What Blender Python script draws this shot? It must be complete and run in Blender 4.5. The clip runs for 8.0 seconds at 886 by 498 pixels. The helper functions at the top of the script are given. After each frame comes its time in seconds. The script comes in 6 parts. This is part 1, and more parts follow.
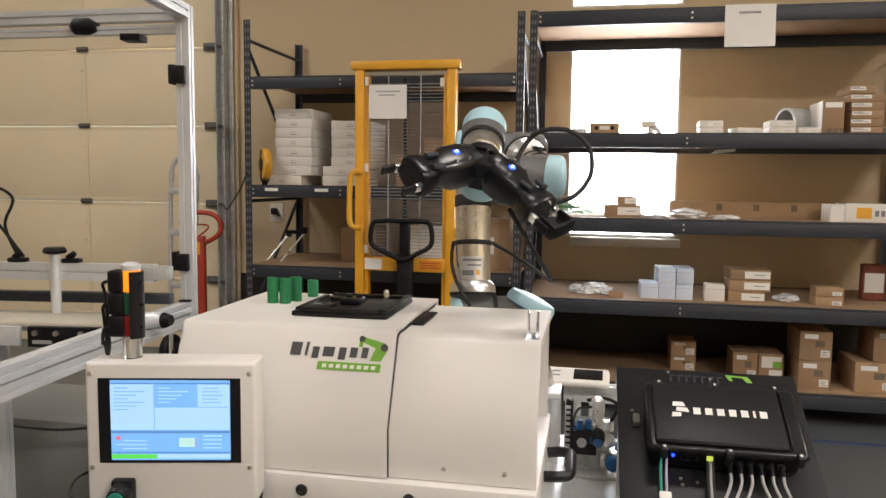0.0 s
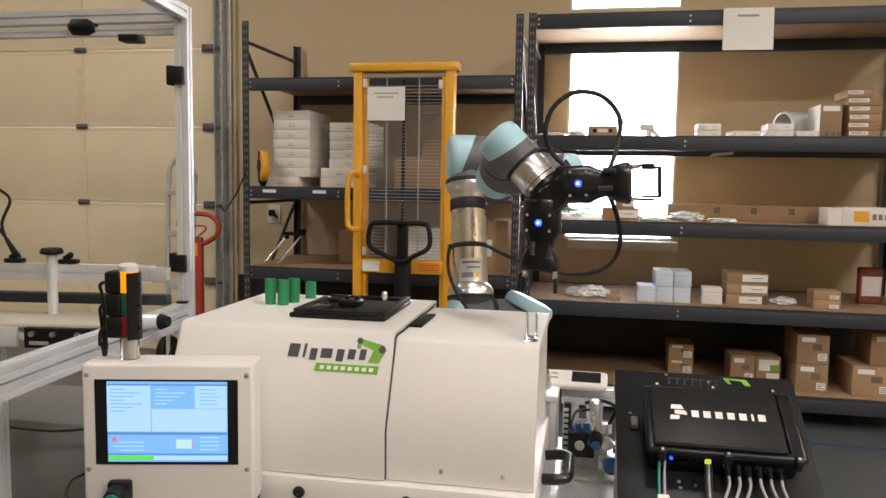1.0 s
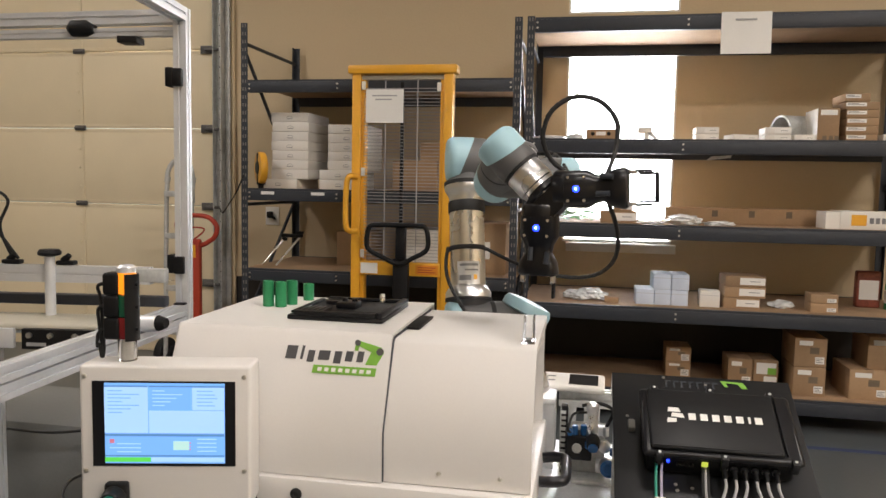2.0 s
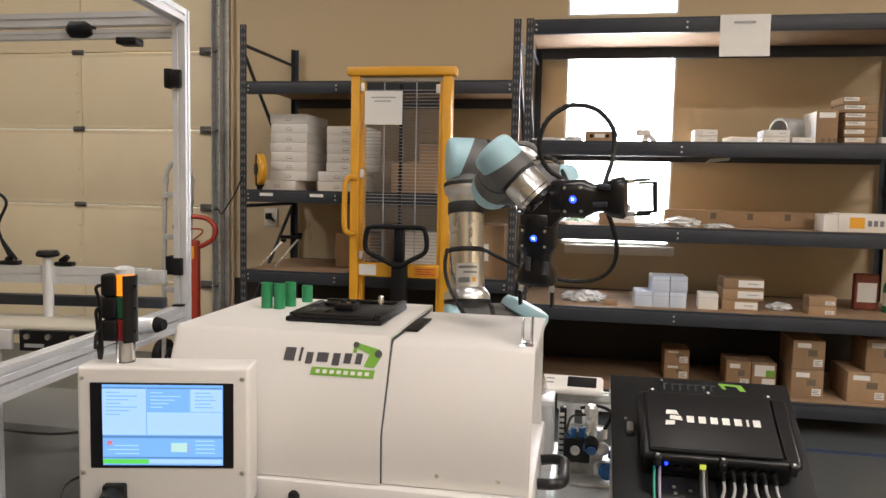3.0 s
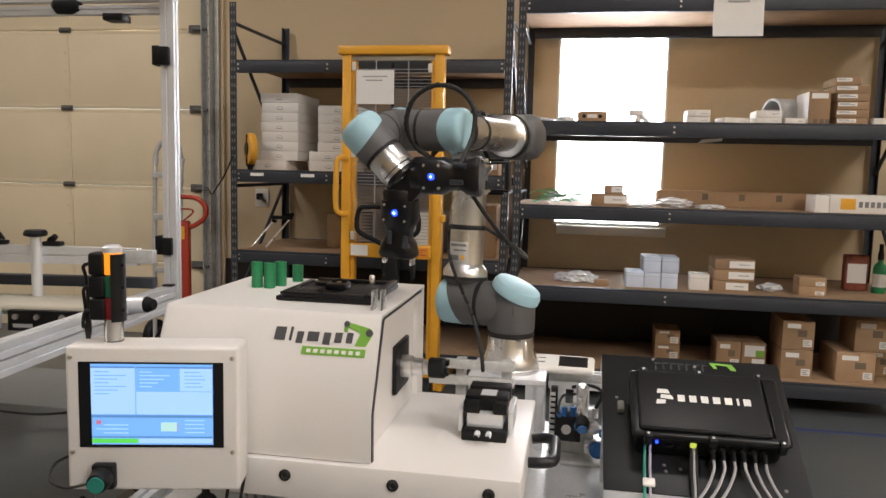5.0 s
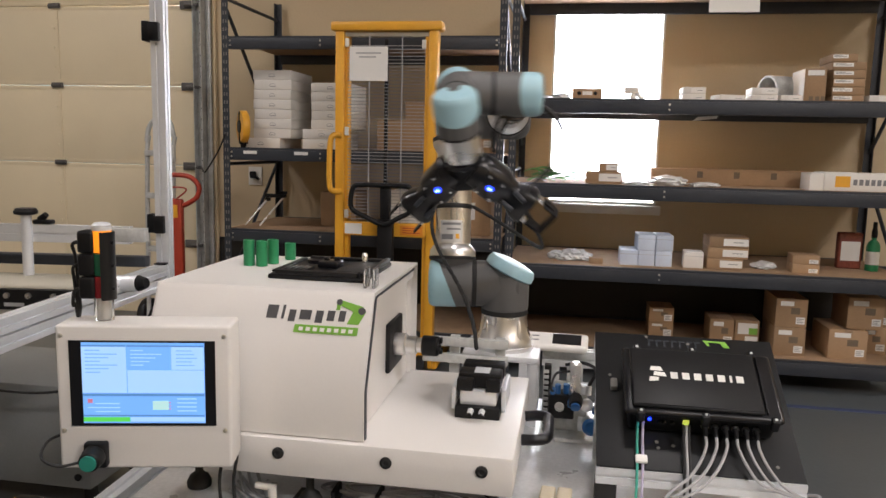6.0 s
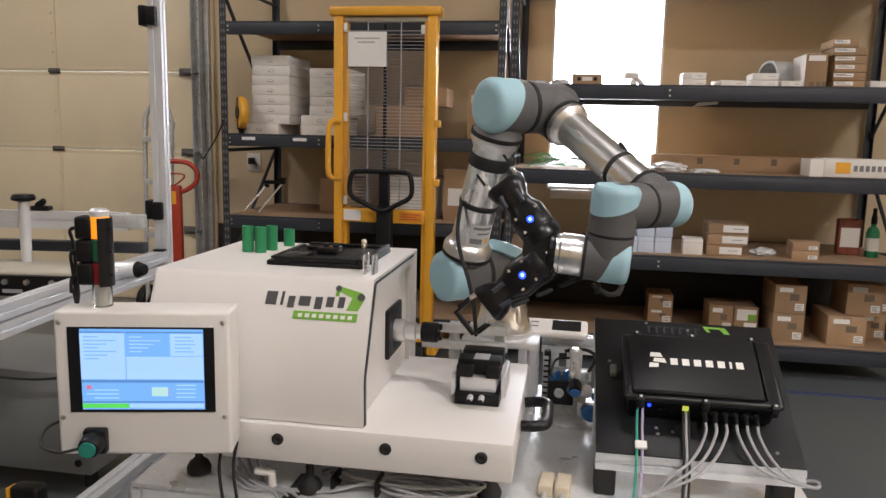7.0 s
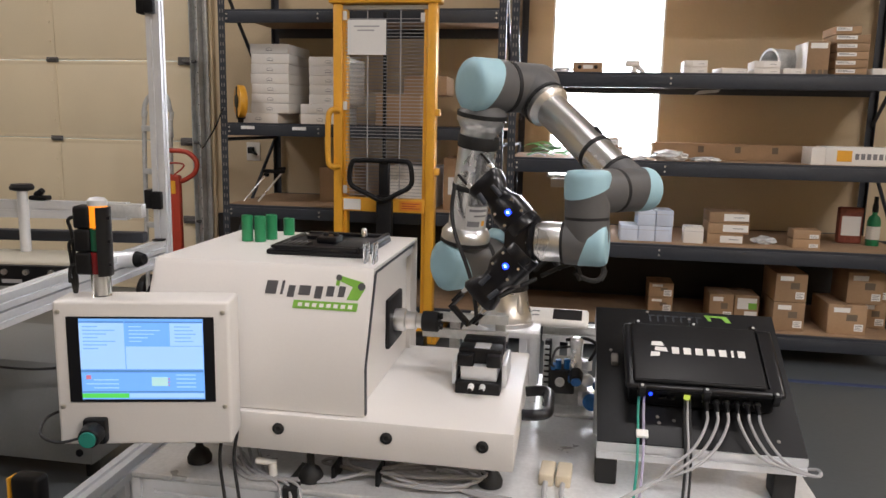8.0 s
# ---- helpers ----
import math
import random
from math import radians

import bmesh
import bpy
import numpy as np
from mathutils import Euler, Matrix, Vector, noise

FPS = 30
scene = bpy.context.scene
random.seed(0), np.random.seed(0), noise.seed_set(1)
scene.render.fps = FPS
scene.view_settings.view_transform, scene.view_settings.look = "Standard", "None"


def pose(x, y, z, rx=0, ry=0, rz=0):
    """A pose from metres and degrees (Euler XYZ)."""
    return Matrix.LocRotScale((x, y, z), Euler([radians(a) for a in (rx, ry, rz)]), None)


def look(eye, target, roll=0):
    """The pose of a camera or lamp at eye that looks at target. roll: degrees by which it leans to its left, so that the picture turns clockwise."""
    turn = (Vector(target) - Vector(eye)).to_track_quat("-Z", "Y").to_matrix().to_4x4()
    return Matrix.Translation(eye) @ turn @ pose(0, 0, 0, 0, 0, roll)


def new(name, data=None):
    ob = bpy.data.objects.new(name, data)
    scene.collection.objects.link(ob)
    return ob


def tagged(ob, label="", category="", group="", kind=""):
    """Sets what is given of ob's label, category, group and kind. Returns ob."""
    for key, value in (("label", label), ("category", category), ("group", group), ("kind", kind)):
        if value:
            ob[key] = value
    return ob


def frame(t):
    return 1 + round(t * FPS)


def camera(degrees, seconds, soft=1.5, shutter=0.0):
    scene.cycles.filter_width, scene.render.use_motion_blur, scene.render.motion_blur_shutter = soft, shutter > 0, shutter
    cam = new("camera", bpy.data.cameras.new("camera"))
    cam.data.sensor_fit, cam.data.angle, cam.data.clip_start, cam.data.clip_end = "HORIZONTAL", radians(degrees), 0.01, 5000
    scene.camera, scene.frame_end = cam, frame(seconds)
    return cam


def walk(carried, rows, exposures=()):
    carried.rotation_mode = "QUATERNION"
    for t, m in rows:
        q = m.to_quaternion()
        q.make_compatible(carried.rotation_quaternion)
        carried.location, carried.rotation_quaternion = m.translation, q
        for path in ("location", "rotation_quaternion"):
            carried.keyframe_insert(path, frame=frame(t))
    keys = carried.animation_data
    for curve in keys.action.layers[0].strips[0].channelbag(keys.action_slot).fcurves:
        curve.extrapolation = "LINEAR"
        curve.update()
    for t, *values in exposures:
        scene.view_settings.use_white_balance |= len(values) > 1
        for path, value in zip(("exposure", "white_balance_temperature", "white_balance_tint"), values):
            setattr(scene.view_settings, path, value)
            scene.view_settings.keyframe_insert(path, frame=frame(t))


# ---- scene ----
cam = camera(60.8, 8.0, shutter=0.4)

PATH = [
    (0, (0.0, 0.0, 1.4), (-0.381, 1.955, 1.219), 0.7),
    (0.5, (0.0, 0.0, 1.4), (-0.378, 1.956, 1.221), 0.8),
    (1, (-0.002, 0.002, 1.399), (-0.377, 1.959, 1.224), 0.9),
    (1.5, (-0.001, 0.0, 1.399), (-0.374, 1.958, 1.227), 1.0),
    (3, (-0.001, 0.0, 1.4), (-0.368, 1.959, 1.236), 1.2),
    (3.5, (0.0, -0.001, 1.399), (-0.364, 1.958, 1.235), 1.2),
    (4, (-0.002, 0.0, 1.399), (-0.36, 1.96, 1.227), 1.3),
    (4.5, (-0.002, 0.004, 1.397), (-0.354, 1.963, 1.209), 1.3),
    (6, (0.001, 0.019, 1.392), (-0.328, 1.973, 1.123), 1.3),
    (6.5, (0.0, 0.022, 1.391), (-0.325, 1.974, 1.102), 1.2),
    (7, (-0.001, 0.025, 1.39), (-0.326, 1.975, 1.086), 1.3),
    (7.5, (-0.001, 0.027, 1.389), (-0.327, 1.974, 1.071), 1.2),
    (8, (-0.003, 0.032, 1.388), (-0.327, 1.978, 1.056), 1.2),
]
EXPOSURES = [(0, 0.0, 6500, 13), (3, -0.03, 6470, 14), (4.5, -0.05, 6380, 14), (6, -0.12, 6230, 16), (7, -0.13, 6190, 16), (8, -0.12, 6150, 16)]
walk(cam, [(t, look(eye, aim, lean)) for t, eye, aim, lean in PATH], EXPOSURES)

# ---- world and light ----
world = bpy.data.worlds.new("daylight")
scene.world = world
world.use_nodes = True
_wn = world.node_tree.nodes
_sky = _wn.new("ShaderNodeTexSky")
_sky.sky_type = "NISHITA"
_sky.sun_disc = False
_sky.sun_elevation = radians(40)
_sky.sun_rotation = radians(160)
world.node_tree.links.new(_sky.outputs[0], _wn["Background"].inputs[0])
_wn["Background"].inputs[1].default_value = 0.12
scene.view_settings.exposure = 0.0

CEILING = 4.6


def area_lamp(name, m, sx, sy, power, colour):
    data = bpy.data.lights.new(name, "AREA")
    data.shape, data.size, data.size_y, data.energy, data.color = "RECTANGLE", sx, sy, power, colour
    ob = new(name, data)
    ob.matrix_world = m
    return ob


LAMP_COLOUR = (1.0, 0.945, 0.870)
LAMP_SPOTS = [(-4.2, 2.2, 88), (0.4, 1.2, 36), (-3.9, -1.8, 16), (0.8, -2.4, 60), (3.6, -1.6, 262), (3.8, 2.4, 45)]
for lx, ly, lp in LAMP_SPOTS:
    area_lamp("ceiling_lamp", pose(lx, ly, CEILING - 0.14), 1.15, 0.5, lp, LAMP_COLOUR)
area_lamp("window_daylight", pose(0.21, 5.66, 1.70, -90, 0, 0), 0.72, 1.35, 45, (0.93, 0.97, 1.0))


# ---- materials ----
def mat(name, colour, rough=0.6, metal=0.0, vary=0.12, scale=6.0, bump=0.05, fine=90.0, emit=None, power=0.0,
        transmission=0.0, coat=0.0, spec=0.5, per_object=0.0, stretch=(1, 1, 1)):
    """A surface with variation at two scales: broad stains and fine grain."""
    m = bpy.data.materials.new(name)
    m.use_nodes = True
    nt = m.node_tree
    n, l = nt.nodes, nt.links
    b = n["Principled BSDF"]
    b.inputs["Metallic"].default_value = metal
    b.inputs["Transmission Weight"].default_value = transmission
    b.inputs["Coat Weight"].default_value = coat
    b.inputs["Specular IOR Level"].default_value = spec
    tc = n.new("ShaderNodeTexCoord")
    mp = n.new("ShaderNodeMapping")
    mp.inputs["Scale"].default_value = stretch
    l.new(tc.outputs["Object"], mp.inputs["Vector"])
    a = n.new("ShaderNodeTexNoise")
    a.inputs["Scale"].default_value, a.inputs["Detail"].default_value = scale, 5
    l.new(mp.outputs[0], a.inputs["Vector"])
    g = n.new("ShaderNodeTexNoise")
    g.inputs["Scale"].default_value, g.inputs["Detail"].default_value = fine, 3
    l.new(mp.outputs[0], g.inputs["Vector"])
    mixed = n.new("ShaderNodeMix")
    mixed.data_type = "FLOAT"
    mixed.inputs[0].default_value = 0.35
    l.new(a.outputs["Fac"], mixed.inputs[2])
    l.new(g.outputs["Fac"], mixed.inputs[3])
    ramp = n.new("ShaderNodeValToRGB")
    lo = [c * (1 - vary) for c in colour]
    hi = [min(1, c * (1 + vary)) for c in colour]
    ramp.color_ramp.elements[0].position, ramp.color_ramp.elements[1].position = 0.3, 0.7
    ramp.color_ramp.elements[0].color, ramp.color_ramp.elements[1].color = (*lo, 1), (*hi, 1)
    l.new(mixed.outputs[0], ramp.inputs[0])
    out = ramp.outputs[0]
    if per_object:
        info = n.new("ShaderNodeObjectInfo")
        mr = n.new("ShaderNodeMapRange")
        mr.inputs[3].default_value, mr.inputs[4].default_value = 1 - per_object, 1 + per_object
        l.new(info.outputs["Random"], mr.inputs[0])
        hsv = n.new("ShaderNodeHueSaturation")
        l.new(mr.outputs[0], hsv.inputs["Value"])
        l.new(out, hsv.inputs["Color"])
        out = hsv.outputs[0]
    l.new(out, b.inputs["Base Color"])
    rr = n.new("ShaderNodeMapRange")
    rr.inputs[3].default_value, rr.inputs[4].default_value = max(0.02, rough - 0.08), min(1, rough + 0.1)
    l.new(a.outputs["Fac"], rr.inputs[0])
    l.new(rr.outputs[0], b.inputs["Roughness"])
    if bump:
        bp = n.new("ShaderNodeBump")
        bp.inputs["Strength"].default_value, bp.inputs["Distance"].default_value = bump, 0.01
        l.new(g.outputs["Fac"], bp.inputs["Height"])
        l.new(bp.outputs[0], b.inputs["Normal"])
    if emit:
        b.inputs["Emission Color"].default_value = (*emit, 1)
        b.inputs["Emission Strength"].default_value = power
    return m


M_WALL = mat("wall_paint", (0.575, 0.466, 0.308), 0.85, vary=0.04, scale=1.2, bump=0.12, fine=60)
# near-black colour for the deep shade behind the lowest shelves
M_RACKSHADE = mat("under_rack_shade", (0.018, 0.016, 0.015), 0.6, vary=0.2, scale=3, bump=0.05)
M_DOOR = mat("door_paint", (0.77, 0.665, 0.468), 0.55, vary=0.05, scale=2, bump=0.05, fine=150)
M_CEIL = mat("ceiling_white", (0.75, 0.73, 0.68), 0.9, vary=0.04, scale=2)
M_FLOOR = mat("grey_floor_coating", (0.098, 0.110, 0.118), 0.32, vary=0.12, scale=1.5, bump=0.03, fine=40)
M_TAPE_BLUE = mat("blue_floor_tape", (0.05, 0.07, 0.17), 0.5, vary=0.2, scale=8)
M_RACK = mat("rack_dark_grey_steel", (0.036, 0.041, 0.051), 0.45, spec=0.35, vary=0.15, scale=5, bump=0.04)
M_SLOT = mat("slot_pale", (0.20, 0.19, 0.175), 0.7)
M_BOARD = mat("particle_board", (0.34, 0.225, 0.135), 0.8, vary=0.16, scale=14, bump=0.1, fine=180)
M_CARD = mat("cardboard", (0.36, 0.235, 0.135), 0.85, vary=0.10, scale=8, bump=0.04, per_object=0.14)
M_CARDWHITE = mat("white_carton", (0.74, 0.72, 0.68), 0.6, vary=0.04, scale=6, per_object=0.05)
M_BLUEWHITE = mat("pale_blue_carton", (0.60, 0.68, 0.82), 0.6, vary=0.08, scale=7, per_object=0.05)
M_FOIL = mat("silver_foil_label", (0.62, 0.62, 0.61), 0.4, 0.3, vary=0.05)
M_LABEL = mat("white_label", (0.80, 0.79, 0.76), 0.6, vary=0.03)
M_STAMP = mat("faded_stamp", (0.17, 0.13, 0.09), 0.8, vary=0.15)
M_PRINT = mat("grey_print", (0.20, 0.20, 0.21), 0.7, vary=0.1)
M_YELLOW = mat("yellow_enamel", (0.80, 0.40, 0.03), 0.38, vary=0.09, scale=5, bump=0.02, coat=0.2)
M_AMBERPLATE = mat("orange_plate", (0.72, 0.26, 0.02), 0.5, vary=0.08)
M_BLACK = mat("black_plastic", (0.006, 0.006, 0.007), 0.45, spec=0.3, vary=0.2, scale=12, bump=0.04)
M_BLACKGLOSS = mat("black_gloss_plastic", (0.005, 0.005, 0.007), 0.3, spec=0.4, vary=0.2, scale=12, bump=0.015, coat=0.12)
M_RUBBER = mat("black_rubber", (0.010, 0.010, 0.010), 0.65, vary=0.2, scale=20)
M_WHITE = mat("white_enamel", (0.71, 0.69, 0.665), 0.42, vary=0.025, scale=4, bump=0.025, fine=220)
M_ALU = mat("anodised_aluminium", (0.76, 0.78, 0.81), 0.33, 0.4, vary=0.06, scale=9, bump=0.02, stretch=(1, 1, 1))
M_STEEL = mat("brushed_steel", (0.82, 0.82, 0.82), 0.27, 1.0, vary=0.02, scale=5, bump=0.0015, fine=260)
M_DARKZINC = mat("dull_dark_zinc", (0.13, 0.125, 0.12), 0.55, 0.3, vary=0.2, scale=20)
M_GALV = mat("galvanised_steel", (0.52, 0.53, 0.52), 0.5, 0.25, vary=0.22, scale=22, bump=0.03)
M_ROBGREY = mat("robot_grey_cover", (0.105, 0.104, 0.104), 0.5, vary=0.05, scale=8, bump=0.02)
M_ROBBLUE = mat("robot_pale_blue_lid", (0.35, 0.56, 0.64), 0.42, vary=0.04, scale=8, bump=0.02)
M_GREEN = mat("green_plastic", (0.02, 0.23, 0.09), 0.42, vary=0.12, scale=18, bump=0.03)
M_LOGOGREEN = mat("logo_green", (0.19, 0.43, 0.05), 0.5, vary=0.06)
M_LOGOGREY = mat("logo_dark_grey", (0.075, 0.075, 0.08), 0.5, vary=0.06)
M_TABLE = mat("aluminium_tabletop", (0.80, 0.81, 0.82), 0.30, 0.45, vary=0.16, scale=5, bump=0.02, fine=120)
M_PANEL = mat("dark_panel", (0.010, 0.0105, 0.012), 0.42, spec=0.3, vary=0.12, scale=6, bump=0.02)
M_CLEAR = mat("clear_acrylic", (0.93, 0.95, 0.96), 0.06, vary=0.01, transmission=0.95, bump=0)
M_CABLEGREY = mat("grey_cable", (0.38, 0.38, 0.39), 0.5, vary=0.08)
M_LILAC = mat("lilac_cable", (0.42, 0.38, 0.52), 0.45, vary=0.05)
M_CABLEGREEN = mat("green_cable", (0.03, 0.32, 0.24), 0.45)
M_PACK = mat("printed_pouch", (0.26, 0.07, 0.045), 0.45, vary=0.4, scale=25)
M_RED = mat("red_enamel", (0.42, 0.05, 0.025), 0.4, vary=0.15, scale=7)
M_BELT = mat("conveyor_belt", (0.46, 0.43, 0.35), 0.7, vary=0.05, scale=5)
M_GREYCAB = mat("grey_cabinet_paint", (0.20, 0.21, 0.215), 0.5, vary=0.08, scale=4)
M_LED = mat("blue_led", (0.1, 0.2, 0.9), 0.3, emit=(0.008, 0.03, 1.0), power=6)
M_LEDCORE = mat("blue_led_core", (0.4, 0.6, 0.9), 0.3, emit=(0.20, 0.42, 1.0), power=20)
M_LEDGREEN = mat("green_led", (0.1, 0.5, 0.1), 0.3, emit=(0.75, 0.8, 0.1), power=0.8)
M_BAG = mat("clear_plastic_bag", (0.72, 0.75, 0.77), 0.25, vary=0.12, scale=18, bump=0.2, fine=35, coat=0.4)
M_LEAFGREEN = mat("green_plastic_film", (0.10, 0.30, 0.08), 0.4, vary=0.35, scale=20, bump=0.1)
M_BACKLIGHT = mat("outdoor_glare", (0.9, 0.93, 0.95), 1.0, vary=0.0, bump=0, emit=(0.93, 0.97, 1.0), power=8)
M_LAMPGLOW = mat("lamp_diffuser", (0.9, 0.9, 0.9), 0.6, vary=0, bump=0, emit=(1.0, 0.93, 0.83), power=4)
M_FRAMEWHITE = mat("white_window_frame", (0.74, 0.72, 0.67), 0.5, vary=0.03)
M_BRASS = mat("bright_zinc", (0.60, 0.58, 0.52), 0.35, 0.9, vary=0.1)
M_BLUEKNOB = mat("blue_plastic_knob", (0.015, 0.11, 0.32), 0.35, vary=0.1)
M_TEALKNOB = mat("teal_push_button", (0.02, 0.22, 0.17), 0.4, vary=0.1)
M_CREAM = mat("cream_nylon", (0.62, 0.54, 0.40), 0.55, vary=0.06)


# ---- building helpers ----
def box(bm, x0, x1, y0, y1, z0, z1, bevel=0.0, seg=2):
    made = bmesh.ops.create_cube(bm, size=1.0)["verts"]
    for v in made:
        v.co = Vector(((x0 + x1) / 2 + v.co.x * (x1 - x0), (y0 + y1) / 2 + v.co.y * (y1 - y0), (z0 + z1) / 2 + v.co.z * (z1 - z0)))
    if bevel:
        edges = list({e for v in made for e in v.link_edges})
        bmesh.ops.bevel(bm, geom=edges, offset=bevel, segments=seg, affect="EDGES", profile=0.5)
    return bm


def cyl(bm, p, q, r, r2=None, seg=24, bevel=0.0):
    p, q = Vector(p), Vector(q)
    d = q - p
    m = Matrix.Translation((p + q) / 2) @ d.to_track_quat("Z", "Y").to_matrix().to_4x4()
    made = bmesh.ops.create_cone(bm, cap_ends=True, segments=seg, radius1=r, radius2=r if r2 is None else r2, depth=d.length, matrix=m)["verts"]
    if bevel:
        rims = [e for e in {e for v in made for e in v.link_edges} if any(len(f.verts) > 4 for f in e.link_faces)]
        bmesh.ops.bevel(bm, geom=rims, offset=bevel, segments=3, affect="EDGES", profile=0.5)
    return bm


def lathe(bm, profile, m, seg=28):
    """Turns (radius, height) pairs about the z axis of m."""
    rings = []
    for r, h in profile:
        rings.append([bm.verts.new(m @ Vector((r * math.cos(2 * math.pi * k / seg), r * math.sin(2 * math.pi * k / seg), h))) for k in range(seg)])
    for a, b in zip(rings, rings[1:]):
        for k in range(seg):
            bm.faces.new((a[k], a[(k + 1) % seg], b[(k + 1) % seg], b[k]))
    bm.faces.new(rings[0][::-1])
    bm.faces.new(rings[-1])
    return bm


def prism(bm, outline, axis, lo, hi):
    """A flat outline of (u, v) pushed out along an axis: 'x' takes (y, z), 'y' takes (x, z), 'z' takes (x, y)."""
    def place(u, v, w):
        return {"x": (w, u, v), "y": (u, w, v), "z": (u, v, w)}[axis]
    a = [bm.verts.new(place(u, v, lo)) for u, v in outline]
    b = [bm.verts.new(place(u, v, hi)) for u, v in outline]
    bm.faces.new(a)
    bm.faces.new(b[::-1])
    for k in range(len(a)):
        j = (k + 1) % len(a)
        bm.faces.new((a[k], b[k], b[j], a[j]))
    return bm


def smooth_path(points, steps=8):
    """A Catmull-Rom line through points."""
    pts = [Vector(p) for p in points]
    pts = [2 * pts[0] - pts[1]] + pts + [2 * pts[-1] - pts[-2]]
    out = []
    for a, b, c, d in zip(pts, pts[1:], pts[2:], pts[3:]):
        for k in range(steps):
            t = k / steps
            out.append(0.5 * (2 * b + (c - a) * t + (2 * a - 5 * b + 4 * c - d) * t * t + (3 * b - a - 3 * c + d) * t ** 3))
    return out + [pts[-2]]


def hose(bm, points, r, seg=8, steps=8):
    line = smooth_path(points, steps)
    rings, side = [], None
    for k, p in enumerate(line):
        d = (line[min(k + 1, len(line) - 1)] - line[max(k - 1, 0)]).normalized()
        if side is None:
            side = d.orthogonal().normalized()
        side = (side - d * side.dot(d)).normalized()
        up = d.cross(side)
        rings.append([bm.verts.new(p + r * (math.cos(2 * math.pi * j / seg) * side + math.sin(2 * math.pi * j / seg) * up)) for j in range(seg)])
    for a, b in zip(rings, rings[1:]):
        for j in range(seg):
            bm.faces.new((a[j], a[(j + 1) % seg], b[(j + 1) % seg], b[j]))
    bm.faces.new(rings[0][::-1])
    bm.faces.new(rings[-1])
    return bm


def mesh_of(name, bm, material, round_off=True):
    bmesh.ops.recalc_face_normals(bm, faces=bm.faces[:])
    me = bpy.data.meshes.new(name)
    bm.to_mesh(me)
    bm.free()
    me.materials.append(material)
    if round_off:
        me.polygons.foreach_set("use_smooth", [True] * len(me.polygons))
        me.set_sharp_from_angle(angle=radians(38))
    return me


def part(name, bm, material, parent, label=""):
    ob = new(name, mesh_of(name, bm, material))
    ob.parent = parent
    return tagged(ob, label)


def solo(name, bm, material, label, category, m=None, group="", kind=""):
    ob = new(name, mesh_of(name, bm, material))
    if m is not None:
        ob.matrix_world = m
    return tagged(ob, label, category, group, kind)


def thing(name, label, category, m=None, group=""):
    ob = new(name)
    ob.empty_display_size = 0.05
    if m is not None:
        ob.matrix_world = m
    return tagged(ob, label, category, group)


def B():
    return bmesh.new()


def setting(name, bm, material, label=""):
    return tagged(new(name, mesh_of(name, bm, material)), label, "", "", "structure")


# ---- the room ----
WALL_Y, LEFT_X, RIGHT_X, FRONT_Y = 5.55, -7.6, 5.2, -5.5
DOOR_R, DOOR_L, DOOR_H = -2.872, -6.60, 3.05
WIN_L, WIN_R, WIN_B, WIN_T = -0.172, 0.590, 1.012, 2.42
TOP_B, TOP_T = 2.625, 3.20
setting("floor", box(B(), LEFT_X, RIGHT_X, FRONT_Y, WALL_Y + 0.2, -0.1, 0.0), M_FLOOR, "glossy grey coated concrete floor")
setting("ceiling", box(B(), LEFT_X, RIGHT_X, FRONT_Y, WALL_Y + 0.2, CEILING, CEILING + 0.1), M_CEIL, "plain white ceiling")
bm = B()
box(bm, LEFT_X, DOOR_L, WALL_Y, WALL_Y + 0.2, 0, CEILING)
box(bm, DOOR_L, DOOR_R, WALL_Y, WALL_Y + 0.2, DOOR_H, CEILING)
box(bm, DOOR_R, WIN_L, WALL_Y, WALL_Y + 0.2, 0, CEILING)
box(bm, WIN_L, WIN_R, WALL_Y, WALL_Y + 0.2, 0, WIN_B)
box(bm, WIN_L, WIN_R, WALL_Y, WALL_Y + 0.2, WIN_T, TOP_B)
box(bm, WIN_L, WIN_R, WALL_Y, WALL_Y + 0.2, TOP_T, CEILING)
box(bm, WIN_R, RIGHT_X, WALL_Y, WALL_Y + 0.2, 0, CEILING)
setting("wall_north", bm, M_WALL, "beige painted wall with a window and a large door")
# added thin sheet that paints the under-shelf shade onto the lower wall
setting("rack_shade_sheet", box(B(), DOOR_R + 0.16, RIGHT_X, WALL_Y - 0.012, WALL_Y - 0.0005, 0.0, 0.65, 0.002), M_RACKSHADE, "near-black sheet painting the shade on the lower wall behind the racks")
setting("wall_west", box(B(), LEFT_X - 0.2, LEFT_X, FRONT_Y - 0.2, WALL_Y + 0.2, 0, CEILING), M_WALL, "beige painted side wall")
setting("wall_east", box(B(), RIGHT_X, RIGHT_X + 0.2, FRONT_Y - 0.2, WALL_Y + 0.2, 0, CEILING), M_WALL, "beige painted side wall")
setting("wall_south", box(B(), LEFT_X, RIGHT_X, FRONT_Y - 0.2, FRONT_Y, 0, CEILING), M_WALL, "beige painted wall")
setting("backdrop", box(B(), -4.0, 4.5, 7.6, 7.62, -0.5, 5.5), M_BACKLIGHT, "overexposed daylight outside the window")
setting("floor_line", box(B(), 0.55, RIGHT_X, 4.33, 4.375, 0.0005, 0.0025), M_TAPE_BLUE, "dark blue tape line on the floor")


